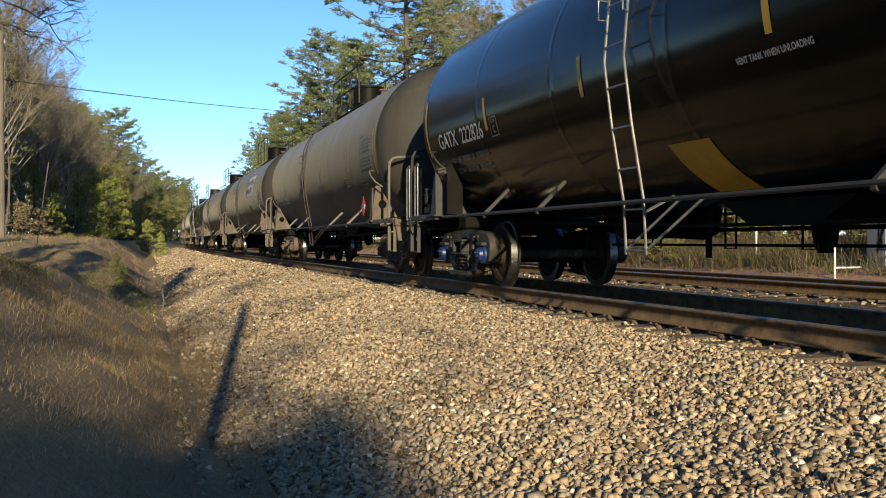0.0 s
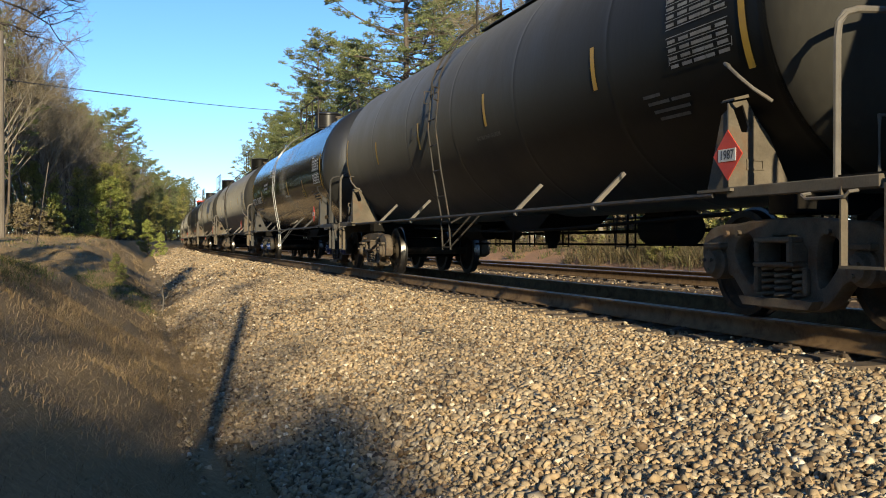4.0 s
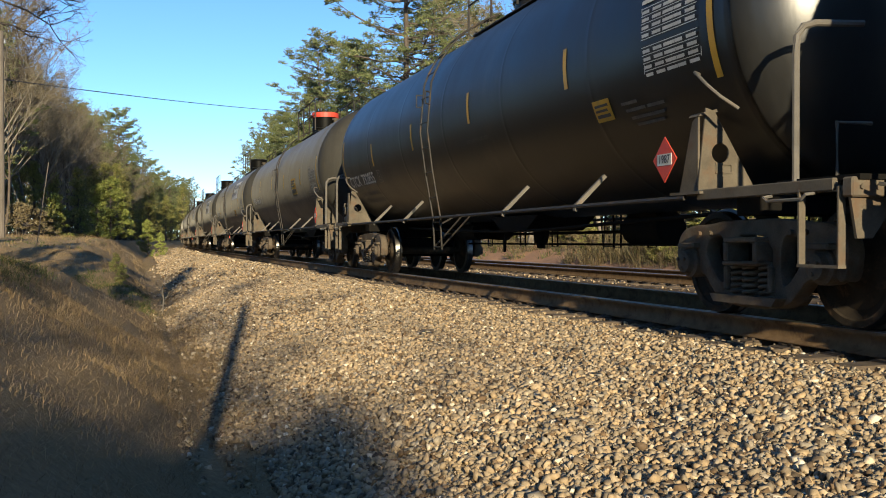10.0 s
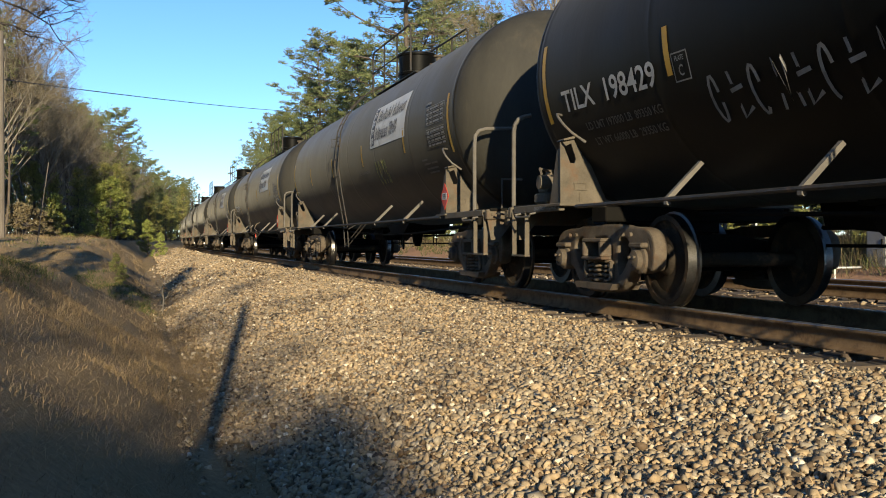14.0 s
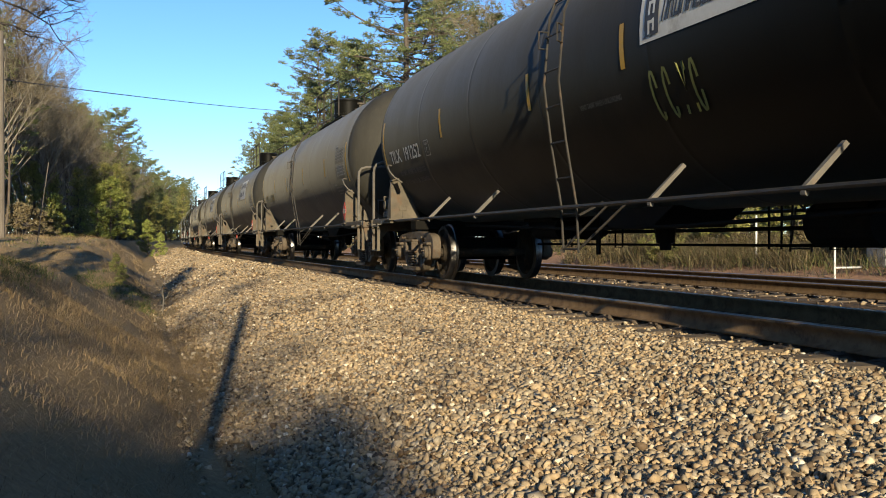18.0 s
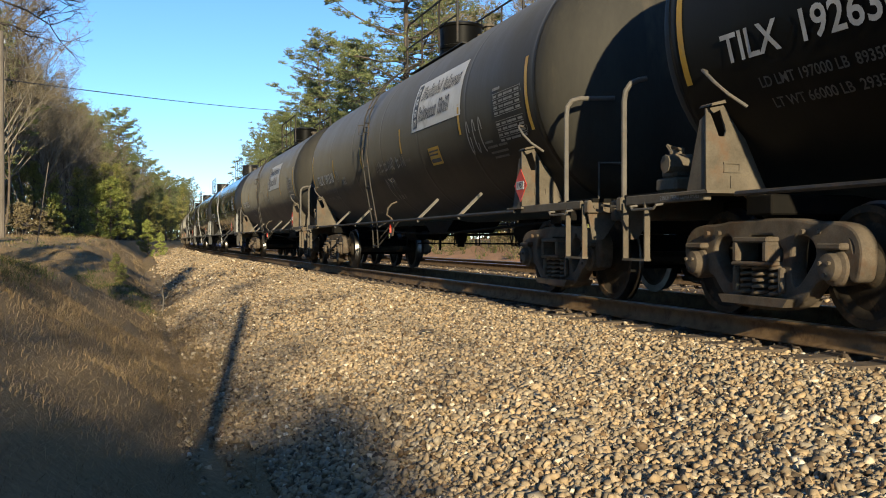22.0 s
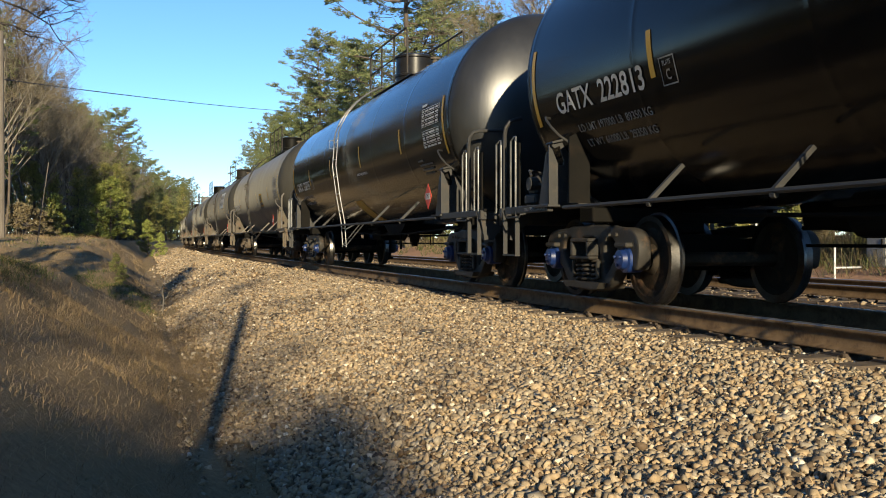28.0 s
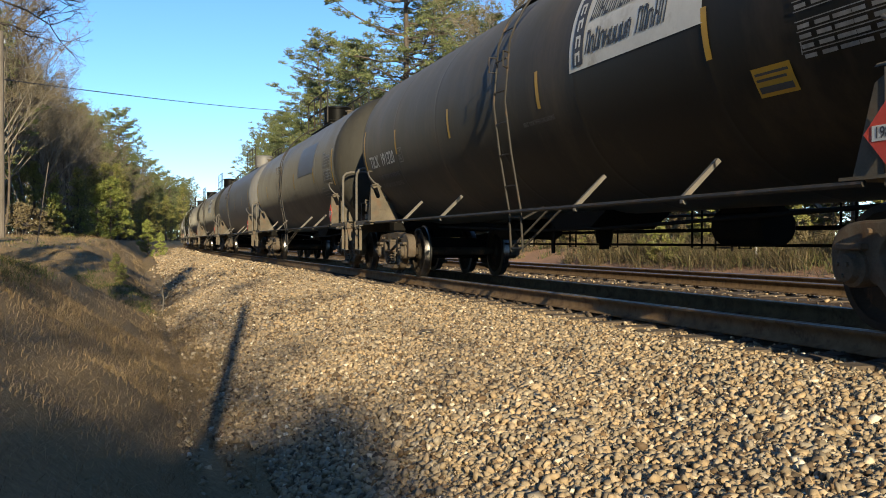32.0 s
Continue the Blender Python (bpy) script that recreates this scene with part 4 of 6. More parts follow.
def sign_panel(car, yc=-3.30, mat=None, deg=11.5):
    deg = radians(deg)
    s = patch("sign_panel", 2.52, 0.80, yc, deg, mat or M_SIGN, car, "white vinyl panel with dark print" if mat is None else "faded blue-grey panel")
    if mat is not None:
        return
    rng = random.Random(3)
    patch("emblem", 0.24, 0.71, yc + 1.04, deg, M_INK, s, lift=0.012, ny=8)
    for q in range(4):
        y = 0.22 - q * 0.17
        bars("emblem_shape", [(-1.10, y - 0.05, 0.035, 0.12), (-1.065, y + 0.04, 0.07, 0.03), (-1.02, y - 0.05 + 0.02 * (q % 2), 0.035, 0.11)], yc, deg, M_SIGN, s, lift=0.016)
    # two lines of slanting print
    for row, (y, words) in enumerate(((0.06, (0.98, 0.82)), (-0.27, (0.98, 0.56)))):
        x = -0.84 - row * 0.04
        for w in words:
            v, f = [], []
            e = x + w
            tall = True
            while x < e - 0.05:
                c = 0.050 + rng.random() * 0.022
                h = 0.235 if tall or rng.random() > 0.75 else 0.165
                tall = False
                for cx, cy, cw, ch in ((x, y, 0.026, h), (x + c, y, 0.022, h * 0.92), (x + 0.02, y + h * rng.choice((0.4, 0.84, 0.0)), c - 0.02, 0.035)):
                    k = len(v)
                    v += [(px + 0.22 * (py - y), py) for px, py in ((cx, cy), (cx + cw, cy), (cx + cw, cy + ch), (cx, cy + ch))]
                    f.append((k, k + 1, k + 2, k + 3))
                x += c + 0.042
            x += 0.09
            part("print_word", mesh_np("print_word", wrap(v, yc, deg, 0.012), f, M_INK), None, s)


CARS = [  # tank paint, marks, number level, extras
    ("gloss", "GATX 222826", 0, "patch"), ("olive", "CTCX 732052", 1, "yellow1"), ("black", "TILX 192712", 0, "sign yellow2"), ("black", "", 0, ""),
    ("gloss", "CBTX 736875", 0, "yellow1 warn"), ("olive", "TAEX 2193", 1, ""), ("black", "TILX 194051", 0, "yellowbig faded"), ("satin", "CTCX 732855", 1, "yellow1"),
    ("black", "TILX 196513", 0, "yellowbig redcap fwd"), ("black", "TILX 198429", 0, "sign tag1 yellow2"), ("black", "", 0, "sign tag3"), ("black", "TILX 190541", 0, "sign tag2"),
    ("black", "TILX 191252", 0, "sign tag3 fwd"), ("olive", "UTLX 211500", 0, "gold"), ("black", "TILX 192630", 0, "sign tag4"), ("black", "TILX 191318", 0, "sign tag5 tag7 tag8 tag9 yellow2"),
    ("black", "TILX 197255", 0, "sign tag1 tag6"), ("gloss", "GATX 222823", 0, "patch"), ("gloss", "GATX 222813", 0, "patch"), ("gloss", "GATX 222815", 0, "patch"),
    ("olive", "TCBX 301060", 0, "yellowbig"), ("rusty", "TILX 191320", 0, "sign yellow2 fwd"), ("black", "", 0, "faded"), ("grey", "", 0, ""), ("black", "", 0, "sign"),
    ("olive", "", 0, ""), ("gloss", "", 0, ""), ("black", "", 0, "sign"), ("rusty", "", 0, ""), ("black", "", 0, ""), ("olive", "", 0, ""), ("black", "", 0, "sign"), ("black", "", 0, "")]
LABELS = dict(black="weathered black railway tank car, dusty frame, rolling along the track", olive="dusty dark olive railway tank car rolling along the track",
              gloss="glossy black railway tank car reflecting the sky, rolling along", satin="satin black railway tank car with brown dirt on its side",
              rusty="rust-stained black railway tank car rolling along the track", grey="faded grey railway tank car far down the train")


def wiggle(seed, n, w, h):
    """Spray-can letters as loops and strokes."""
    rng = random.Random(seed)
    out = []
    for i in range(n):
        x = (i - n / 2) * w
        k = rng.random()
        if k < 0.4:
            out.append([(x + w * 0.42 * (0.5 + 0.5 * math.cos(a)), h * 0.5 * math.sin(a)) for a in np.linspace(0.3, rng.uniform(4.5, 6.4), 12)])
        elif k < 0.75:
            out.append([(x, -h / 2), (x + w * 0.2, h / 2), (x + w * 0.4, -h / 2 * rng.random()), (x + w * 0.6, h / 2), (x + w * 0.75, -h / 2)])
        else:
            out.append([(x + w * 0.1, h / 2), (x + w * 0.12, -h / 2), (x + w * 0.7, -h * 0.3)])
            out.append([(x, h * 0.1), (x + w * 0.6, h * 0.16)])
    return out


LADDER = ("ladder_stile", "rung", "ladder_bracket", "ladder_brace")


def valve_handle(car, y=-0.45):
    """Bent operating rod at the side rail with a hanging plate and a red handle."""
    bm = bmesh.new()
    pipe(bm, [(-1.30, y + 0.06, 1.36), (-1.40, y + 0.04, 1.32), (-1.47, y + 0.03, 1.24), (-1.50, y, 1.12), (-1.44, y - 0.1, 1.06), (-1.42, y - 0.16, 0.95)], 0.016, 6)
    part("operating_rod", bm, M_DUSTY, car)
    bm = bmesh.new()
    slab(bm, [(y - 0.30, 1.0), (y - 0.10, 1.0), (y - 0.06, 0.86), (y - 0.14, 0.74), (y - 0.27, 0.74), (y - 0.34, 0.86)], 0, -1.47, -1.45)
    pl = part("handle_plate", bm, M_DUSTY, car)
    bm = bmesh.new()
    slab(bm, [(y - 0.24, 0.93), (y - 0.20, 0.945), (y - 0.16, 0.88), (y - 0.18, 0.81), (y - 0.215, 0.80), (y - 0.20, 0.875)], 0, -1.50, -1.472)
    part("red_handle", bm, M_RED, pl, "red handle")


def end_ladders(car):
    """The newer cars' tall corner grab rails and long steps, on both ends."""
    for q in (-1, 1):
        for sx in (-1, 1):
            for dy, x in ((0.0, 1.47), (-0.50, 1.47)):
                y = q * ((8.70 if q > 0 else 8.40) + dy)
                bm = bmesh.new()
                pipe(bm, [(sx * x, y, 1.0), (sx * x, y, 1.86), (sx * (x - 0.02), y - q * 0.06, 1.9), (sx * (x - 0.02), y - q * 0.12, 1.9), (sx * x, y - q * 0.16, 1.84), (sx * x, y - q * 0.16, 1.0)], 0.0125, 6)
                part("tall_grab_rail", bm, M_BRIGHT, car)
                bm = bmesh.new()
                box(bm, (sx * (x - 0.07), y - q * 0.08, 1.40), (0.02, 0.09, 0.86))
                part("rail_backing", bm, M_FRAME, car)
            bm = bmesh.new()
            slab(bm, [(sx * 1.18, 1.05), (sx * 1.42, 1.05), (sx * 1.42, 1.75), (sx * 1.30, 1.82), (sx * 1.18, 1.6)][::sx], 1, q * 6.62 - 0.012, q * 6.62 + 0.012)
            part("saddle_rib", bm, M_FRAME, car)


TAPES = {  # place along the car and degrees above the tank's axis
    2: ((4.74, -8), (1.80, -9), (-0.95, -9), (-4.45, -8)),
    4: ((4.80, -10), (1.90, -10.5), (-1.38, -11.5), (-4.12, -15)), 5: ((4.69, -10), (1.9, -7), (-1.25, -5), (-4.52, -5)), 7: ((4.7, -8), (1.86, -6), (-1.04, -2), (-4.22, -2)),
    8: ((4.64, 4), (1.43, 3), (-1.28, -2), (-4.4, -3)), 9: ((4.77, -9), (1.9, -8), (-1.9, -7), (-5.0, -7)), 11: ((5.24, -23), (2.3, -13), (-1.25, -6), (-4.9, -4)),
    12: ((3.90, -4), (0.47, -5.5), (-1.84, -2), (-4.87, -4)), 13: ((4.34, -3.5), (1.84, -6), (-1.25, -4), (-4.45, -4)), 16: ((4.62, -5), (1.82, -5), (-1.20, -6), (-4.25, -8)),
    20: ((4.86, -10), (1.90, -11.5), (-1.25, -8), (-4.45, -8)), 21: ((4.99, -5), (1.97, -6), (-1.35, -6), (-4.78, -8))}
MARKS = {  # start and end of the marks along the car, degrees
    0: (6.82, 4.90, -15), 1: (6.57, 4.50, -24.5), 4: (7.55, 4.95, -14.5), 5: (6.57, 4.90, -24.5), 6: (6.78, 4.90, -15), 7: (7.1, 4.95, -24), 8: (6.73, 4.80, -14), 9: (6.95, 5.00, -15),
    11: (7.06, 5.41, -16.5), 12: (6.99, 5.15, -15), 13: (6.74, 4.80, -16), 16: (6.62, 4.68, -14.5), 20: (7.68, 5.15, -15), 21: (7.0, 5.2, -14)}


def dress(car, k):
    paint_kind, marks, low, extra = CARS[k]
    ex = extra.split()
    if marks:
        col = M_GOLD if "gold" in ex else M_WHITE
        y_from, y_to, deg = MARKS.get(k, (6.80, 4.90, -15))
        th, yc = radians(deg), (y_from + y_to) / 2
        src = letters(marks.replace(" ", "  "), 0.31)
        span = max(v.co.x for v in src.vertices) - min(v.co.x for v in src.vertices)
        stencil_words(("reporting_mark", "car_number"), marks.replace(" ", "  "), 0.31, yc, th, col, car, (y_from - y_to) / span, "stencilled lettering")
        small = M_CHALK if paint_kind == "gloss" else M_DIM
        stencil_words(("load_limit_word",), "LD LMT 197000 LB  89350 KG", 0.115, yc - 0.15, th - 0.20, small, car, 1.05)
        stencil_words(("light_weight_word",), "LT WT 66000 LB  29350 KG", 0.115, yc - 0.15, th - 0.315, small, car, 1.05)
        f = part("plate_box", mesh_np("plate_box", wrap([(-0.125, -0.125), (0.125, -0.125), (0.125, 0.125), (-0.125, 0.125), (-0.112, -0.112), (0.112, -0.112), (0.112, 0.112), (-0.112, 0.112)], y_to - 0.42, th, 0.010),
                 [(0, 1, 5, 4), (1, 2, 6, 5), (2, 3, 7, 6), (3, 0, 4, 7)], M_CHALK), None, car)
        lettering("plate_word", "PLATE", 0.06, y_to - 0.42, th + 0.045, M_CHALK, f)
        lettering("plate_letter", "C", 0.13, y_to - 0.42, th - 0.025, M_CHALK, f)
    bars("data_table", [(x * 0.88, y * 0.72, w * 0.88, h * 0.72) for x, y, w, h in table_rects()], -6.33, radians(-11 if marks.startswith("TILX") else -3), M_WHITE if paint_kind in ("gloss", "satin") else M_CHALK, car, "stencilled table of test dates")
    stencil_words(("stencil_word",), "VENT TANK WHEN UNLOADING", 0.075, -1.25, radians(-19), M_WHITE if paint_kind == "gloss" else M_DIM, car, 0.8)
    if k != 21:
        bars("stencil_block", [(-0.45, 0.10, 0.30, 0.03), (-0.4, 0.03, 0.36, 0.03), (0.0, 0.03, 0.3, 0.03), (-0.35, -0.05, 0.6, 0.03), (-0.3, -0.12, 0.5, 0.03)], -5.75, radians(-26), M_DIM, car)
    if marks:
        src = letters("2 INCH TREAD COND SHOES", 0.055)
        me = bpy.data.meshes.new("shoe_stencil")
        me.from_pydata([(-1.4875, 7.42 - v.co.x * 0.85, 1.012 + v.co.y) for v in src.vertices], [], [list(q.vertices) for q in src.polygons])
        me.materials.append(M_CHALK)
        part("shoe_stencil", me, None, car)
    if low or k in (0, 4, 17, 18, 19, 20):
        placard(car, -6.35, -1.56)
    else:
        placard(car, -6.76, -1.50, 1.30)
    if "sign" in ex:
        sign_panel(car, *{2: (-3.25, None, 12), 9: (-3.4, None, 18), 12: (-3.45, None, 11), 16: (-2.9, None, 9), 21: (-3.5, None, 10.5)}.get(k, (-3.3, None, 11.5)))
    if "faded" in ex:
        sign_panel(car, -3.27, M_FADED)
    if "patch" in ex:
        v, f = grid_patch(0.68, 0.70, 2, 8)
        part("yellow_patch", mesh_np("yellow_patch", wrap(v, 0.35, radians(-53), 0.006), f, M_YELLOW), None, car, "yellow painted patch low on the tank")
    if "yellow1" in ex:
        ny = -4.9 if k == 7 else -4.1
        p = patch("notice", 0.36, 0.22, ny, radians(-22), M_YELLOW, car, "yellow notice")
        bars("notice_print", [(-0.14, 0.04, 0.28, 0.025), (-0.14, -0.01, 0.25, 0.025), (-0.14, -0.07, 0.28, 0.035)], ny, radians(-22), M_INK, p)
    if "yellow2" in ex:
        ny, nt, w = (-5.48, radians(-26.5), 0.46) if k == 21 else (-3.05, radians(-21), 0.56)
        p = patch("notice", w, w * 0.5, ny, nt, M_YELLOW, car, "yellow notice")
        bars("notice_print", [(-0.43 * w, 0.12 * w, 0.86 * w, 0.045 * w), (-0.43 * w, 0.02 * w, 0.78 * w, 0.045 * w), (-0.43 * w, -0.18 * w, 0.86 * w, 0.11 * w)], ny, nt, M_INK, p)
    if "yellowbig" in ex:
        ny, nt = (-3.15, radians(-11)) if k == 8 else (-2.4, radians(-14))
        p = patch("notice", 0.76, 0.46, ny, nt, M_YELLOW, car, "yellow emergency notice with dark print")
        bars("notice_print", [(-0.33, 0.14, 0.66, 0.035), (-0.33, 0.07, 0.55, 0.035), (-0.33, 0.0, 0.62, 0.035), (-0.33, -0.18, 0.18, 0.11), (-0.10, -0.18, 0.18, 0.11), (0.13, -0.18, 0.2, 0.11)],
             ny, nt, M_INK, p)
    if "warn" in ex:
        bars("warning_stencil", [(-0.45, 0.1, 0.3, 0.07), (-0.1, 0.1, 0.5, 0.07), (-0.45, -0.03, 0.3, 0.07), (-0.1, -0.03, 0.45, 0.07)], 3.4, radians(-2), M_CHALK, car)
    if "redcap" in ex:
        bm = bmesh.new()
        lathe(bm, [(4.60, 0.435), (4.75, 0.43), (4.76, 0.05)], "z", 24)
        part("dome_cap", bm, M_RED, car, "red lid on the manway")
    if "fwd" in ex:                                     # on these the ladder stands ahead of the middle
        for o in car.children:
            if o.name.split(".")[0] in LADDER:
                o.location.y = -1.15
    if paint_kind == "gloss" and k != 4:
        end_ladders(car)
    plate = "round" if low else "low" if k == 13 else "short" if k in (4, 20) else "window"
    for o in car.children:
        if o.name.split(".")[0] == "saddle_plate":
            o.data = PLATES[plate][-1 if o.data == PLATES["window"][-1] else 1]
        if o.name.split(".")[0] == "plate_lip" and plate in ("round", "short"):
            o.location = (0, 0.05, -0.06)
    if paint_kind == "gloss":
        for o in car.children:
            n = o.name.split(".")[0]
            if n in ("saddle_plate", "saddle_web", "plate_lip", "platform_edge", "corner_bracket", "side_grab_bar", "platform_rail", "rail_bracket", "corner_handrail", "stirrup_step", "end_sill", "brake_valve", "side_rail", "grab_iron"):
                o.data = dark_mesh(o.data, M_DARKDUST)
            if n in LADDER:
                o.data = dark_mesh(o.data, M_BRIGHT)
            if n == "truck":
                for p in o.children:
                    n = p.name.split(".")[0]
                    if n in ("side_frame", "spring_nest"):
                        p.data = dark_mesh(p.data, M_PIPE)
                    if n == "bearing":
                        p.data = ME_BEARBLUE
    if k in (0, 9, 10, 11, 17, 18, 19):                 # rear brackets further back on these
        for o in car.children:
            if o.name.split(".")[0] == "rail_bracket" and o.data.vertices[0].co.y > 0:
                o.location.y = 0.25 if o.data.vertices[0].co.y > 4 else 0.62
    if k == 20:                                         # its front rail stands nearer the truck
        for o in car.children:
            if o.name.split(".")[0] == "corner_handrail" and o.data.vertices[0].co.y < 0:
                o.location.y = 0.45
    shift = {0: 0.2, 1: -0.2, 2: 0.2, 9: -0.05, 20: 0.2, 11: 0.45, 13: -0.72, 14: 0.05, 15: 0.25, 6: 0.25, 16: -0.15}.get(k, 0)
    if shift:
        for o in car.children:
            if o.name.split(".")[0] in LADDER:
                o.location.y = shift
    for y, th in TAPES.get(k, ((4.74, -8), (1.86, -7), (-1.25, -6), (-4.45, -6))):
        patch("tape_strip", 0.085, 0.42, y, radians(th), M_YELLOW, car, ny=4)
    if marks.startswith("TILX") and "fwd" not in ex:
        valve_handle(car, {15: -0.28, 16: -0.80}.get(k, -0.45))
    for e in ex:
        if e.startswith("tag"):
            j = int(e[3:])
            yc, th, n, w, h = {1: (3.2, -28, 8, 0.27, 0.40), 2: (3.3, -34, 3, 0.30, 0.45), 3: (-2.7, -22, 4, 0.22, 0.45), 4: (-3.45, -17, 4, 0.22, 0.2), 5: (-0.3, -18, 7, 0.3, 0.2), 7: (0.1, -36, 3, 0.22, 0.45), 8: (-5.1, -17, 3, 0.25, 0.45), 9: (3.8, -20, 3, 0.14, 0.14), 6: (-0.9, -6, 9, 0.36, 0.62)}[j]
            scrawl("graffiti", wiggle(j, n, w, h), yc, radians(th), M_CHALKY if j == 3 else M_CHALK, car, "pale sprayed graffiti" if j != 3 else "faint yellow-green graffiti")


PITCH = 17.793
START = 12.99 - 5.578


def way(t):
    """How far the train has come after t seconds."""
    return 11.936 * t - 0.01168 * t * t - 1.8e-5 * t ** 3


SHIFT = [-.07, .10, -.1, .1, -.07, .06, -.06, -.03, -.1, -.06, 0, .1, .14, .09, .12, .03, 0, 0, 0, 0, 0, 0]


def place(k, t):
    return START + k * PITCH + (SHIFT[k] if k < len(SHIFT) else 0) - way(t)


def car_pose(s):
    """A car whose middle is s metres up the line."""
    y = s
    y0, y1 = y - TC, y + TC
    x0, x1 = TRACK + off(y0), TRACK + off(y1)
    return Matrix.Translation(((x0 + x1) / 2, y, 0)) @ pose(0, 0, 0, 0, 0, math.degrees(-math.atan2(x1 - x0, 2 * TC)))


TRAIN = []
_proto = build_car()
for _k in range(len(CARS)):
    _c = _proto if _k == len(CARS) - 1 else copy_thing(_proto, Matrix.Identity(4))
    kind_ = CARS[_k][0]
    for _o in _c.children:
        if _o.name.split(".")[0] == "tank":
            _o.data = TANK_MESH[kind_]
        if _o.name.split(".")[0] == "manway_dome":
            _o.data = DOME_MESH[kind_]
    TRAIN.append(_c)
for _k, _c in enumerate(TRAIN):
    dress(_c, _k)
    tagged(_c, LABELS[CARS[_k][0]], "tank car", group="cars of the train")
    _c.matrix_basis = car_pose(place(_k, 0))

# ---------------------------------------------------------------- ballast stones
def build_ballast():
    rng = np.random.RandomState(11)

    def field(n, x0, x1, y0, y1, s0, s1, sink=0.15):
        y = rng.uniform(y0, y1, n)
        x = rng.uniform(x0, x1, n)
        size = rng.uniform(s0, s1, n) * np.where(rng.rand(n) < 0.12, 1.35, 1.0)
        z = ground_z(x + off_np(y), y) + size * rng.uniform(-sink, 0.36, n)
        return np.stack([x + off_np(y), y, z], 1), size
    edge = lambda y: 0.80 + np.clip((y - 18) * 0.03, 0, 0.5) + 0.30 * np.sin(y * 0.9) * np.sin(y * 0.37 + 1)
    sets = [field(84000, 0.3, 4.46, 2.8, 12.5, 0.026, 0.062), field(38000, 0.3, 4.50, 12.5, 27, 0.038, 0.078), field(14000, 0.4, 4.6, 27, 60, 0.065, 0.13),
            field(1500, 5.3, 6.4, 6, 30, 0.05, 0.09), field(3500, 9.2, 12.6, 11, 48, 0.04, 0.07, 0.7), field(9000, 1.3, 4.46, 60, 125, 0.10, 0.19), field(15000, 4.36, 4.97, 3, 40, 0.026, 0.055, 0.35), field(2600, 4.36, 4.60, 3, 14, 0.03, 0.06, 0.1)]
    pos, size = np.concatenate([s[0] for s in sets]), np.concatenate([s[1] for s in sets])
    keep = (pos[:, 0] - off_np(pos[:, 1])) > edge(pos[:, 1]) + np.where(rng.rand(len(pos)) < 0.1, -0.5, 0.0)
    # room for the stones that stand singly
    solo = (pos[:, 1] < 5.3) & (pos[:, 1] > 4.4) & (pos[:, 0] > 1.3) & (pos[:, 0] < 2.5)
    idx = np.where(keep & solo)[0][:300]
    keep[idx] = False
    me = stones_mesh("ballast", pos[keep], size[keep], rng, M_STONE)
    bed = tagged(new("ballast", me), "loose pale crushed-stone ballast beside the rails", "ballast", kind="stuff")
    protos = [mesh_np("stone", v, f, M_STONE_ONE) for v, f in STONES]
    for i in idx:
        o = part("stone", protos[rng.randint(len(protos))], None, bed,
                 at=Matrix.Translation(pos[i]) @ Euler((rng.uniform(-1, 1), rng.uniform(-1, 1), rng.uniform(0, 6))).to_matrix().to_4x4() @ Matrix.Scale(float(size[i]), 4))


def on_ground(x, y, up=0.0):
    return float(ground_z(x, y)) + up


def build_loose():
    """Single dark lumps and sticks lying on the gravel."""
    rng = np.random.RandomState(4)
    for x, y, s in ((1.98, 20.4, 0.20), (1.93, 20.0, 0.13), (1.62, 17.2, 0.14), (1.42, 17.4, 0.12), (1.75, 30.0, 0.16), (2.05, 11.6, 0.10)):
        v, f = ico_stone(int(x * 100), 0.6)
        tagged(part("dark_rock", mesh_np("dark_rock", v * s, f, M_DARKROCK), None, at=pose(x, y, on_ground(x, y, s * 0.15), 0, 0, x * 300)), "dark lump of rock lying on the ballast", "rock", group="dark rocks")
    for x, y, a, w in ((1.95, 14.4, 62, 0.55), (2.35, 14.1, 20, 0.25), (2.3, 12.6, 10, 0.22), (2.9, 9.9, 40, 0.2)):
        bm = bmesh.new()
        pipe(bm, [(-w / 2, 0, 0), (-w * 0.1, 0.03, 0.02), (w / 2, -0.02, 0.01)], 0.012, 5)
        tagged(part("stick", bm, M_BARK, None, at=pose(x, y, on_ground(x, y, 0.05), 0, 0, a)), "short dark stick lying on the ballast", "stick", group="sticks")


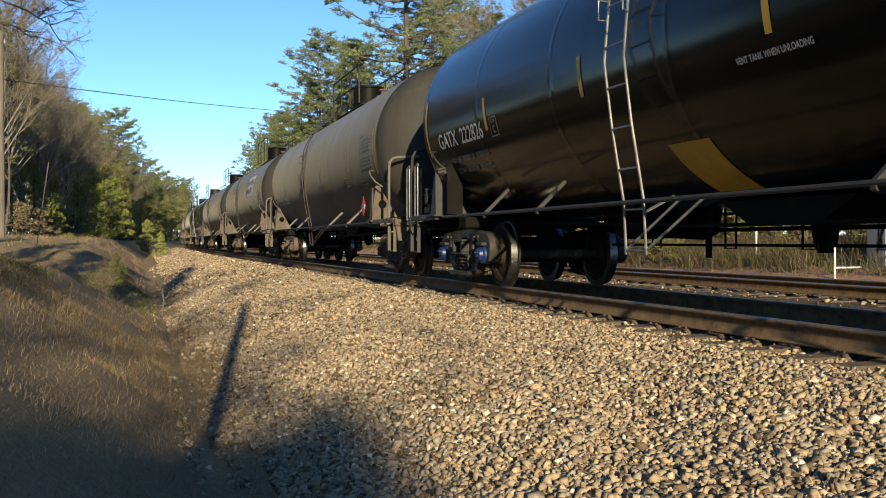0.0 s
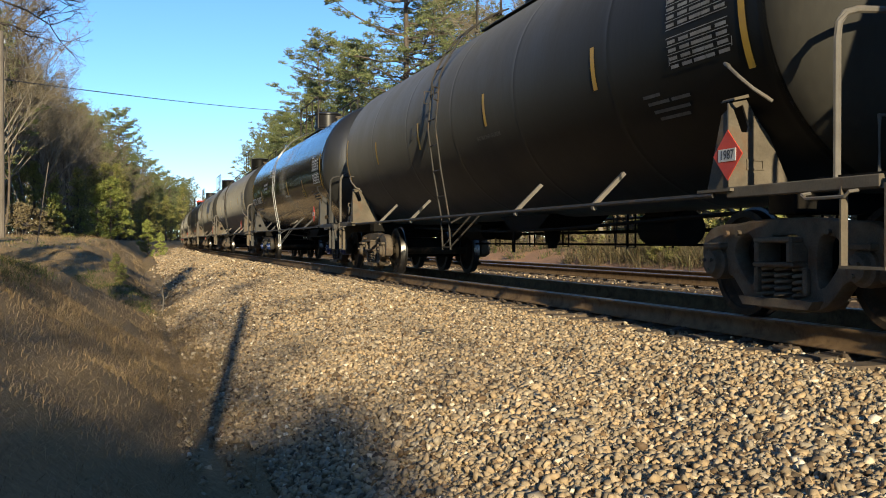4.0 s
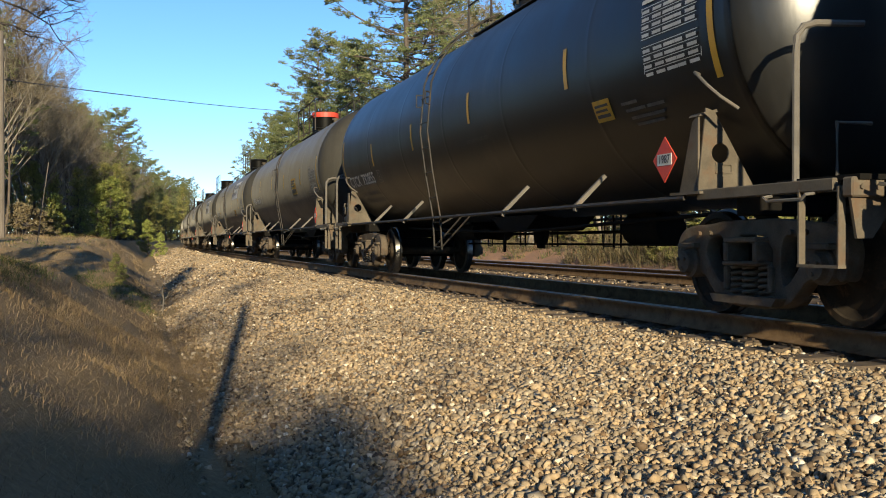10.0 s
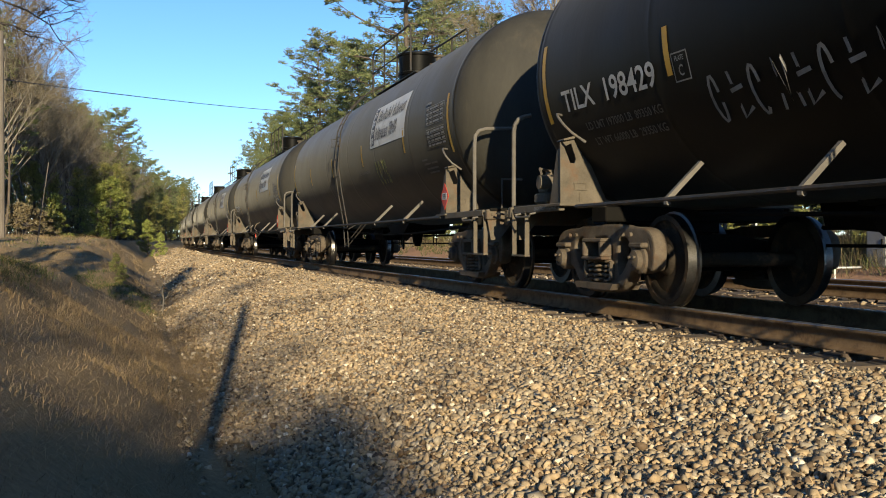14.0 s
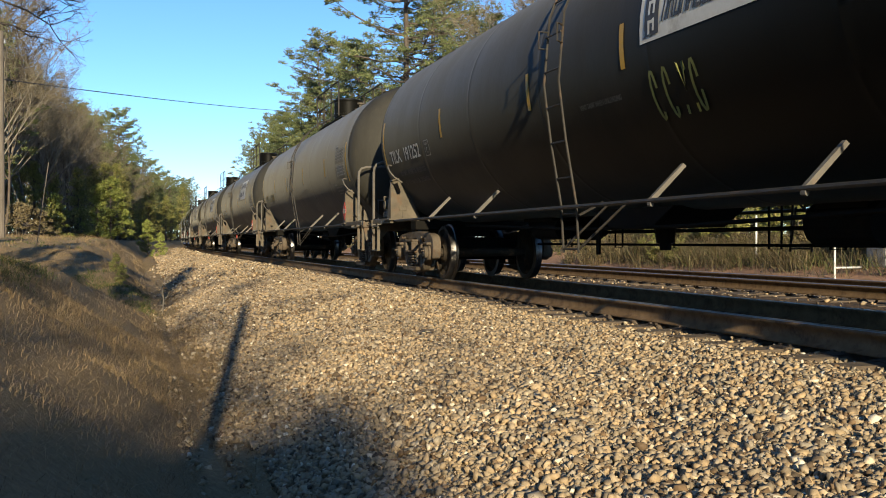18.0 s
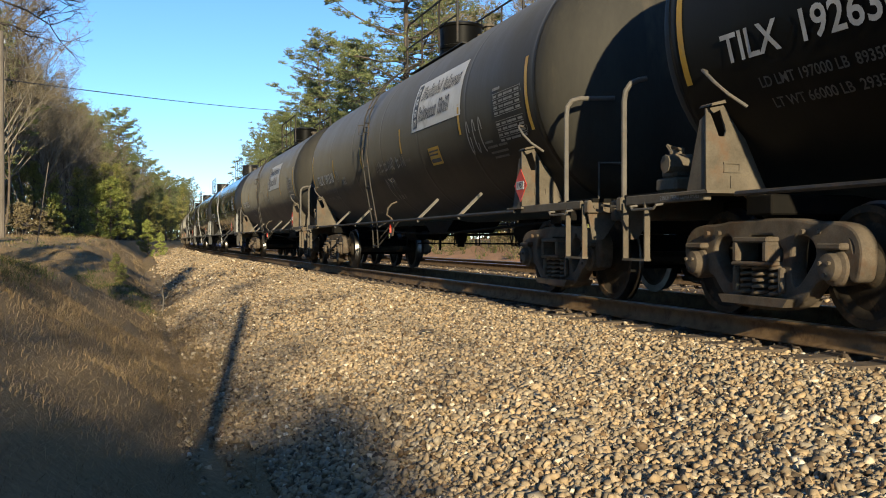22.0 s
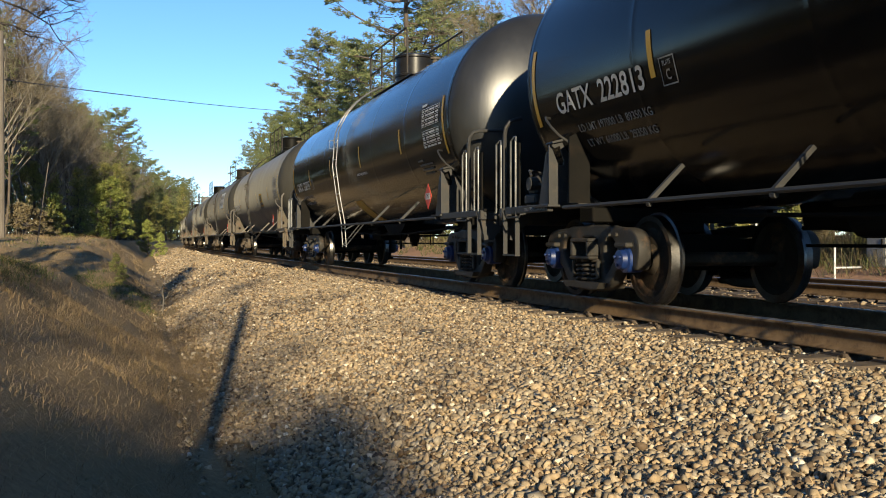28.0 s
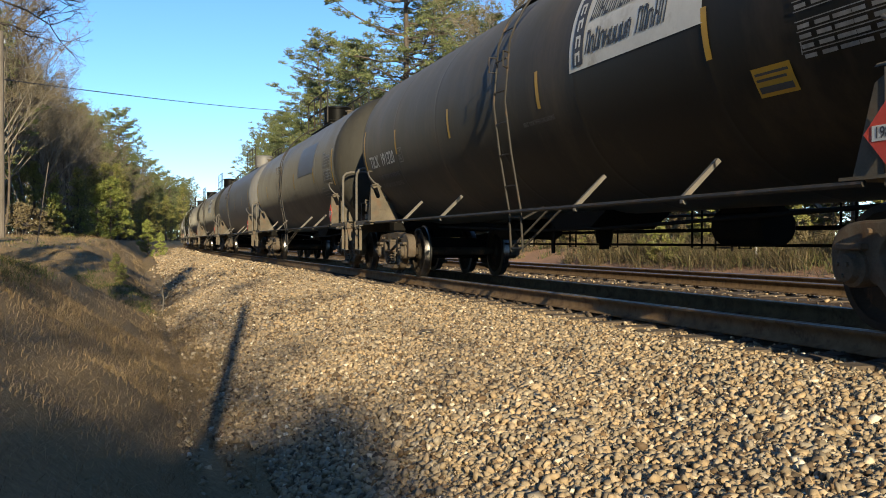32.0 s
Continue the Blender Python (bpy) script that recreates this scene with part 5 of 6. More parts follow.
# ---------------------------------------------------------------- grass and brush
def build_grass():
    rng = np.random.RandomState(21)

    def spots(n, x0, x1, y0, y1):
        y = rng.uniform(y0, y1, n)
        x = rng.uniform(x0, x1, n)
        # clumps
        c = rng.randint(0, max(n // 14, 1), n)
        cx, cy = rng.normal(0, 0.09, n), rng.normal(0, 0.09, n)
        x, y = x[c] + cx, y[c] + cy
        X = x + off_np(y)
        return np.stack([X, y, ground_z(X, y) - 0.02], 1)
    p = np.concatenate([spots(72000, -3.0, 0.9, 2.0, 13), spots(34000, -5.0, 1.0, 13, 32), spots(9000, -14, 0.4, 32, 75), spots(16000, 0.15, 1.15, 3.5, 19)])
    h = rng.uniform(0.05, 0.2, len(p)) * np.where(p[:, 1] > 32, 1.6, np.where(p[:, 1] < 8, 0.42, 0.6)) * np.where(rng.rand(len(p)) < 0.04, 1.7, 1.0)
    w = rng.uniform(0.0010, 0.0022, len(p)) * np.clip(p[:, 1] / 9, 1, 3.2)
    tagged(new("dry_grass", blades_mesh("dry_grass", p, h, w, rng, M_STRAW, 1.5, 0.9)), "flattened dry tan grass on the ditch bank", "grass", kind="stuff")
    p = np.concatenate([spots(9000, -3.2, -1.12, 9, 14.5), spots(3500, -1.4, 0.3, 19, 27), spots(5000, -16, -1.5, 30, 60)])
    h, w = rng.uniform(0.04, 0.13, len(p)), rng.uniform(0.0025, 0.0045, len(p)) * np.clip(p[:, 1] / 10, 1, 3)
    tagged(new("green_grass", blades_mesh("green_grass", p, h, w, rng, M_GREEN, 0.7, 0.6)), "short green weeds on top of the bank", "grass", kind="stuff")
    p = np.concatenate([spots(16000, 15.0, 18.8, 10, 34), spots(500, 14.4, 18.8, 14, 30), spots(3500, 16.5, 19, 34, 95)])
    p = p[~((p[:, 0] < 17.2) & (p[:, 1] > 12) & (p[:, 1] < 20.5) & (rng.rand(len(p)) < 0.75))]
    h, w = rng.uniform(0.25, 1.15, len(p)), rng.uniform(0.006, 0.014, len(p)) * np.clip(p[:, 1] / 28, 1, 3)
    tagged(new("tall_dry_weeds", blades_mesh("tall_dry_weeds", p, h * 0.9, w * 0.6, rng, M_WEED, 1.5, 1.0)), "tall dry weeds along the far side of the tracks", "weeds", kind="stuff")
    p = np.concatenate([spots(5000, 15.4, 19, 10, 30), spots(1500, 15, 19, 30, 90)])
    h, w = rng.uniform(0.2, 0.9, len(p)), rng.uniform(0.008, 0.02, len(p))
    tagged(new("green_weeds", blades_mesh("green_weeds", p, h * 0.7, w * 0.7, rng, M_GREEN, 1.3, 1.0)), "green vines and weeds along the far side of the tracks", "weeds", kind="stuff")


# ---------------------------------------------------------------- trees
def tufts(centres, radius, count, rng, mat, length=0.3, width=0.045, flat=0.5, per=4, name="crown"):
    """Bunches of needles or leaves: thin triangles that fan out round many small centres."""
    centres = np.asarray(centres)
    n = len(centres)
    rad = np.broadcast_to(np.asarray(radius, float), (n,))
    c = np.repeat(centres, count, 0)
    r = np.repeat(rad, count)
    d = rng.normal(0, 1, (len(c), 3))
    d /= np.linalg.norm(d, axis=1)[:, None]
    d *= (rng.rand(len(c)) ** 0.45)[:, None] * r[:, None]
    d[:, 2] *= flat
    p = np.repeat(c + d, per, 0)
    m = len(p)
    a = rng.normal(0, 1, (m, 3))
    a[:, 2] = np.abs(a[:, 2]) * 0.7
    a /= np.linalg.norm(a, axis=1)[:, None]
    s = np.cross(a, rng.normal(0, 1, (m, 3)))
    s /= np.linalg.norm(s, axis=1)[:, None]
    L = length * rng.uniform(0.6, 1.2, m)[:, None]
    v = np.stack([p - s * width, p + s * width, p + a * L], 1).reshape(-1, 3)
    return mesh_np(name, v, np.arange(m * 3).reshape(-1, 3), mat)


def limbs_mesh(name, segs, mat, k=5):
    """Tapering round limbs from rows of two ends and two radii, all in one mesh."""
    a = np.array([q[0] for q in segs], float)
    b = np.array([q[1] for q in segs], float)
    ra, rb = np.array([q[2] for q in segs]), np.array([q[3] for q in segs])
    d = b - a
    d /= np.maximum(np.linalg.norm(d, axis=1), 1e-6)[:, None]
    ref = np.where(np.abs(d[:, 2:3]) > 0.9, np.array([[1.0, 0, 0]]), np.array([[0, 0, 1.0]]))
    u = np.cross(d, ref)
    u /= np.linalg.norm(u, axis=1)[:, None]
    w = np.cross(d, u)
    ang = np.arange(k) * 2 * np.pi / k
    ring = np.cos(ang)[None, :, None] * u[:, None] + np.sin(ang)[None, :, None] * w[:, None]
    v = np.concatenate([a[:, None] + ring * ra[:, None, None], b[:, None] + ring * rb[:, None, None]], 1)
    base = np.arange(len(segs))[:, None, None] * 2 * k
    i = np.arange(k)
    q = np.stack([i, (i + 1) % k, (i + 1) % k + k, i + k], 1)[None]
    return mesh_np(name, v.reshape(-1, 3), (base + q).reshape(-1, 4), mat, True)


def pine_parts(seed, h, crown_from=0.42, spread=3.0, dense=15):
    """A pine: tiers of long wavy boughs, each carrying flat sprays of needles on its outer part."""
    rng = np.random.RandomState(seed)
    lean = rng.uniform(-0.03, 0.03, 2)
    at = lambda z: np.array([lean[0] * z + 0.12 * math.sin(z * 0.5 + seed), lean[1] * z, z])
    zs = np.linspace(0, h * 0.97, 12)
    segs = [(at(z0), at(z1), 0.25 * (h / 20) * (1 - z0 / h) + 0.02, 0.25 * (h / 20) * (1 - z1 / h) + 0.02) for z0, z1 in zip(zs, zs[1:])]
    cs, rs = [], []
    z = h * crown_from
    while z < h * 0.97:
        k = (z / h - crown_from) / (1 - crown_from)
        for _ in range(rng.randint(2, 5)):
            ln = spread * (0.42 + 0.75 * math.sin(math.pi * min(k * 0.78 + 0.24, 1.0))) * rng.uniform(0.5, 1.2)
            a = rng.uniform(0, 2 * math.pi)
            rise = rng.uniform(0.08, 0.42) + 0.35 * k
            out = np.array([math.cos(a), math.sin(a), 0])
            side = np.array([-math.sin(a), math.cos(a), 0])
            pts = [at(z + rng.uniform(-0.2, 0.2))]
            for q in (0.25, 0.5, 0.75, 1.0):
                pts.append(pts[0] + out * ln * q + side * rng.normal(0, 0.09) * ln + np.array([0, 0, ln * (rise * q - 0.10 * math.sin(q * 3.1)) + rng.normal(0, 0.06)]))
            for q in range(4):
                segs.append((pts[q], pts[q + 1], 0.045 * (1 - q * 0.22) * (0.6 + ln / 6), 0.045 * (1 - (q + 1) * 0.22) * (0.6 + ln / 6)))
            for q in range(rng.randint(5, 9)):
                f = rng.uniform(0.18, 1.0)
                p = pts[0] + (pts[4] - pts[0]) * f
                p[2] = np.interp(f, (0, 0.25, 0.5, 0.75, 1.0), [t[2] for t in pts])
                e = p + side * rng.choice((-1, 1)) * rng.uniform(0.15, 0.36) * ln * (1.2 - f * 0.5) + out * rng.uniform(0, 0.2) * ln + np.array([0, 0, rng.uniform(0.0, 0.25)])
                segs.append((p, e, 0.022, 0.010))
                cs.append(e)
                rs.append(rng.uniform(0.30, 0.58) * (0.7 + spread / 10))
            cs.append(pts[4])
            rs.append(rng.uniform(0.35, 0.55))
        z += rng.uniform(0.4, 0.85)
    for q in range(5):
        cs.append(at(h * (0.93 + 0.015 * q)) + rng.normal(0, 0.3, 3))
        rs.append(0.5)
    return limbs_mesh("trunk", segs, M_BARK), tufts(cs, rs, dense, rng, M_NEEDLE, 0.24, 0.026, 0.42, 6)


def bare_parts(seed, h, mat=None, twig=1.0, leaves=False):
    """A leafless tree: limbs that fork four times, with thin twigs at the ends."""
    rng = random.Random(seed)
    segs, tips = [], []

    def grow(p, d, ln, r, level):
        steps = 4 if level < 2 else 2
        pts = [p]
        for i in range(steps):
            d = (d + Vector((rng.gauss(0, 0.14), rng.gauss(0, 0.14), rng.gauss(0.05, 0.07)))).normalized()
            e = pts[-1] + d * (ln / steps)
            segs.append((pts[-1][:], e[:], max(r * (1 - i * 0.6 / steps), 0.005), max(r * (1 - (i + 1) * 0.6 / steps), 0.004)))
            pts.append(e)
        if level >= 4:
            tips.append(pts[-1][:])
            tips.append(pts[1][:])
            return
        for _ in range((8, 5, 4, 3)[level]):
            a = rng.uniform(0, 2 * math.pi)
            tilt = rng.uniform(0.3, 0.85)
            o = Vector((math.cos(a), math.sin(a), 0.3))
            nd = (d * math.cos(tilt) + o * math.sin(tilt)).normalized()
            f = rng.uniform(0.38, 1.0) * steps
            i = min(int(f), steps - 1)
            grow(pts[i].lerp(pts[i + 1], f - i), nd, ln * rng.uniform(0.36, 0.62), r * rng.uniform(0.4, 0.55), level + 1)
    grow(Vector((0, 0, 0)), Vector((0, 0, 1)), h * 0.62, h * 0.0085, 0)
    nrng = np.random.RandomState(seed)
    crown = tufts(tips, 0.22 * h / 12, int(2 * twig), nrng, M_BROWNLEAF if leaves else M_TWIG, h * 0.022, 0.012 if not leaves else 0.04, 1.0, 2)
    return limbs_mesh("trunk", segs, mat or M_PALEBARK, 4), crown


def cedar_parts(seed, h, spread, mat=None, dense=60):
    """Dense evergreen down to the ground, with ragged boughs."""
    rng = np.random.RandomState(seed)
    segs = [((0, 0, 0), (0.1, 0, h * 0.9), 0.13 * h / 8, 0.02)]
    cs, rs = [], []
    for i in range(int(16 + h * 8)):
        f = 0.06 + 0.94 * rng.rand() ** 0.9
        r = spread * (1.05 - f) ** 0.7 * rng.uniform(0.3, 1.12)
        a = rng.uniform(0, 2 * np.pi)
        cs.append((r * np.cos(a), r * np.sin(a), h * f))
        rs.append(rng.uniform(0.2, 0.46) * (0.5 + h / 12))
        segs.append(((0.05, 0, h * f * 0.88), (cs[-1][0] * 0.9, cs[-1][1] * 0.9, h * f), 0.025, 0.008))
    return limbs_mesh("trunk", segs, M_BARK, 4), tufts(cs, rs, int(dense * 0.7), rng, mat or M_LEAF, 0.19, 0.038, 0.75, 4)


def build_trees():
    rng = random.Random(8)
    kinds = {}

    def proto(name, parts, label, cat):
        t = new(name)
        part("trunk", parts[0], None, t)
        part("crown", parts[1], None, t)
        tagged(t, label, cat, group="trees along the line")
        kinds[name].append(t)
    for k in ("pine_tree", "bare_tree", "cedar_tree", "shrub", "brown_shrub", "young_pine"):
        kinds[k] = []
    for s, h, cf, sp in ((1, 21, 0.36, 3.7), (2, 18, 0.32, 3.2), (3, 23, 0.30, 4.2), (4, 15, 0.25, 2.9)):
        proto("pine_tree", pine_parts(s, h, cf, sp), "tall green pine beside the railway", "pine tree")
    for s, h, m, lv in ((5, 17, M_PALEBARK, False), (6, 20, M_BARK, False), (7, 15, M_PALEBARK, False), (9, 17, M_BARK, False)):
        proto("bare_tree", bare_parts(s, h, m, 1.6, lv), "leafless winter tree with pale twigs" if not lv else "winter tree holding brown leaves", "bare tree")
    for s, h, sp in ((11, 9, 2.2), (12, 12, 2.6)):
        proto("cedar_tree", cedar_parts(s, h, sp), "dense dark evergreen at the wood's edge", "evergreen tree")
    for s, h, sp in ((14, 2.6, 1.3), (15, 3.4, 1.5)):
        proto("shrub", cedar_parts(s, h, sp, None, 36), "green shrub at the wood's edge", "shrub")
    for s, h, sp in ((16, 2.4, 1.4), (17, 1.8, 1.2)):
        proto("brown_shrub", cedar_parts(s, h, sp, M_BROWNLEAF, 18), "brown winter brush at the wood's edge", "shrub")
    proto("young_pine", cedar_parts(18, 4.5, 1.5, M_YOUNG, 60), "bright green young pine at the wood's edge", "pine tree")
    used = set()

    def plant(kind, i, x, y, s=1.0, slim=1.0, tall=0.0):
        X = x + off(y)
        m = pose(X, y, on_ground(X, y, -0.05), 0, 0, rng.uniform(0, 360))
        o = kinds[kind][i % len(kinds[kind])]
        if o in used:
            o = copy_thing(o, m)
        else:
            used.add(o)
            o.matrix_basis = m
        o.scale = (s * slim, s * slim, tall or s * rng.uniform(0.92, 1.08))

    # chosen trees past the second track
    plant("pine_tree", 2, 17.5, 64, 1.08)
    plant("pine_tree", 0, 17.2, 97, 0.96)
    plant("pine_tree", 1, 19.0, 92, 1.0)
    plant("pine_tree", 1, 17.0, 128, 1.0)
    plant("pine_tree", 3, 17.5, 118, 1.05)
    plant("pine_tree", 0, 21.5, 72, 1.0)
    for x, y in ((18, 44), (20, 50), (22.5, 46), (19, 38), (24, 55)):
        plant("bare_tree", rng.randint(0, 2), x, y, rng.uniform(0.9, 1.1))
    for x, y, i in ((18.5, 84, 1), (20.5, 100, 2), (18.2, 108, 1), (19.5, 122, 0), (17.2, 140, 1), (22, 60, 1), (24, 78, 2)):
        plant("pine_tree", i, x, y, rng.uniform(0.85, 1.0))
    for i in range(26):
        plant(rng.choice(("cedar_tree", "shrub", "cedar_tree", "brown_shrub")), i, 20.5 + rng.uniform(0, 4), -6 + i * 3.4, rng.uniform(0.6, 1.0))
    y = 138.0
    while y < 420:
        plant(rng.choice(("pine_tree", "pine_tree", "cedar_tree", "bare_tree")), rng.randint(0, 3), 17.5 + rng.uniform(0, 4), y, rng.uniform(0.75, 0.95))
        if y < 300:
            plant("pine_tree", rng.randint(0, 3), 24 + rng.uniform(0, 6), y + 3, rng.uniform(0.75, 0.9))
        y += rng.uniform(6, 9)
    for i in range(16):
        plant(rng.choice(("shrub", "brown_shrub", "brown_shrub")), i, 18.5 + rng.uniform(0, 3), 16 + i * 5 + rng.uniform(-2, 2), rng.uniform(0.7, 1.1))
    for x, y in ((27, 20), (30, 32), (28, 60), (32, 80), (26, 8), (29, -12)):
        plant(rng.choice(("pine_tree", "bare_tree")), rng.randint(0, 3), x, y, 1.0)
    # the wood on the ditch side
    y = 58.0
    while y < 440:
        near = y < 160
        for row in range(3 if near else 4):
            x = -8.2 - row * 3.6 + rng.uniform(-1.6, 1.2)
            if near:
                kind = "bare_tree"
                s = rng.uniform(0.72, 0.92) if y < 75 else rng.uniform(0.9, 1.15)
            else:
                kind = rng.choice(("pine_tree", "cedar_tree", "bare_tree", "pine_tree"))
                s = rng.uniform(0.98, 1.15)
            plant(kind, rng.randint(0, 3), x, y + rng.uniform(-2, 2), s)
        plant(rng.choice(("brown_shrub", "brown_shrub", "shrub")), rng.randint(0, 1), -6.6 + rng.uniform(-1, 0.8), y + 1.5, rng.uniform(0.7, 1.1) if y < 180 else 1.5)
        y += rng.uniform(4.6, 6.2) if near else rng.uniform(5.0, 7.5) if y < 220 else rng.uniform(8, 12)
    for x, y, i, s in ((-9.5, 61, 0, 0.62), (-12.5, 66, 1, 0.6), (-10.2, 72, 0, 0.8), (-13.5, 78, 1, 0.8), (-9.0, 80, 0, 0.7), (-11.5, 86, 1, 0.8), (-8.6, 92, 0, 0.75), (-10.5, 99, 1, 0.75), (-8.0, 104, 0, 0.7)):
        plant("cedar_tree", i, x, y, s)
    for x, y, s in ((1.7, 78, 0.42), (-2.3, 92, 1.25), (-3.6, 96, 1.1), (-6.0, 82, 0.8), (0.6, 112, 0.8)):
        plant("young_pine", 0, x, y, s)
    for x, y, s in ((-4.6, 128, 1.1), (-3.4, 150, 1.3), (-5.6, 104, 0.9)):
        plant("shrub", 1, x, y, s)
    for x, y, k in ((-12, 56, "bare_tree"), (-9.2, 69, "bare_tree")):
        plant(k, 2, x, y, 1.0)
    for i in range(16):
        plant(rng.choice(("pine_tree", "cedar_tree")), i, -24 - rng.uniform(0, 9), 74 + i * 6.5, rng.uniform(0.8, 1.0))
    # unseen rows, added to cut skylight and reflections on the tank sides
    for i in range(10):
        plant(("pine_tree", "cedar_tree", "bare_tree")[i % 3], 3 - i % 2, -16.5 + rng.uniform(-1, 1), -2 + i * 3.6, rng.uniform(0.62, 0.78) if i % 3 != 1 else 1.0)
        plant("cedar_tree", i, -20 + rng.uniform(-1, 1), i * 3.6, 0.9)
    for x, y, i, s in ((-6.2, 108, 0, 0.8), (-5.6, 121, 0, 1.0), (-5.2, 134, 1, 0.85), (-4.4, 147, 1, 0.9), (-4.6, 165, 1, 1.0), (-4.0, 225, 1, 1.2), (-3.0, 265, 0, 1.4), (-2.0, 310, 1, 1.3), (-1.0, 370, 0, 1.5), (-3.0, 400, 1, 1.4)):
        plant("cedar_tree", i, x, y, s)
    # unseen wood added beside and behind the camera, ditch side, to darken tank reflections
    y = -75.0
    while y < 52:
        for row in range(2):
            plant(rng.choice(("bare_tree", "pine_tree", "bare_tree")), rng.randint(0, 3), -35.0 - row * 6 + rng.uniform(-1.5, 1.0), y + rng.uniform(-2, 2), rng.uniform(0.7, 0.9))
        y += rng.uniform(6, 8)
    for x, y, k, s in ((-5.2, -27, "bare_tree", 0.78), (-9.5, -34, "bare_tree", 0.9)):
        plant(k, 0, x, y, s)
    # unseen cedars, sized and placed to throw shade on the gravel and near bank
    plant("cedar_tree", 0, -5.75, -44, 1.0, 0.78, 1.34)
    plant("cedar_tree", 0, -4.0, -26.4, 0.9, 1.0, 0.80)
    plant("cedar_tree", 0, -5.5, -25.4, 0.95, 1.1, 0.80)
    # bare trees outside the view, added to shade the dip past the near bank
    for x, y, s in ((-3.3, 3.0, 0.5), (-2.9, 6.5, 0.45)):
        plant("bare_tree", 0, x, y, s, 0.8)
    # two more unseen cedars that thicken this shade
    plant("cedar_tree", 0, -4.8, -26.0, 0.95, 1.0, 0.79)
    plant("cedar_tree", 0, -6.2, -26.8, 0.95, 1.0, 0.80)
    for x, y in ((-11.5, 92), (-14.5, 113), (-18.0, 140)):
        plant("cedar_tree", 1, x, y, 1.0)
    # slim evergreens outside the view, added for long shadows across the dip
    for x, y, s, slim in ((-2.95, 3, 1.0, 0.42), (-4.2, 8, 0.85, 0.65), (-5.4, 14, 0.75, 0.8), (-7.0, 21, 0.75, 0.9)):
        plant("cedar_tree", 0, x, y, s, slim)
    for x, y, s in ((-0.35, 26, 0.17), (-0.5, 28, 0.22)):
        plant("shrub", 0, x, y, s)
    plant("pine_tree", 3, -9.2, 66, 0.9)
    plant("pine_tree", 1, -11.0, 74, 0.8)
    # close brush behind the weeds past the second track
    for i in range(30):
        plant(rng.choice(("cedar_tree", "shrub", "cedar_tree")), i, 24.5 + rng.uniform(-1, 3), -4 + i * 2.1, rng.uniform(0.6, 0.8))
        plant("brown_shrub" if i % 3 else "shrub", i, 20.2 + rng.uniform(-0.6, 1.5), -2 + i * 2.0, rng.uniform(0.8, 1.15))
    for i in range(26):
        y = 11.5 + i * 1.15
        plant(("brown_shrub", "brown_shrub", "shrub")[i % 3], i, 16.1 + rng.uniform(-0.7, 2.4), y + rng.uniform(-0.5, 0.5), rng.uniform(0.28, 0.52))
    for i in range(15):
        plant("cedar_tree", i, 22.0 + rng.uniform(-0.8, 1.2), 5 + i * 2.3, rng.uniform(0.62, 0.85))


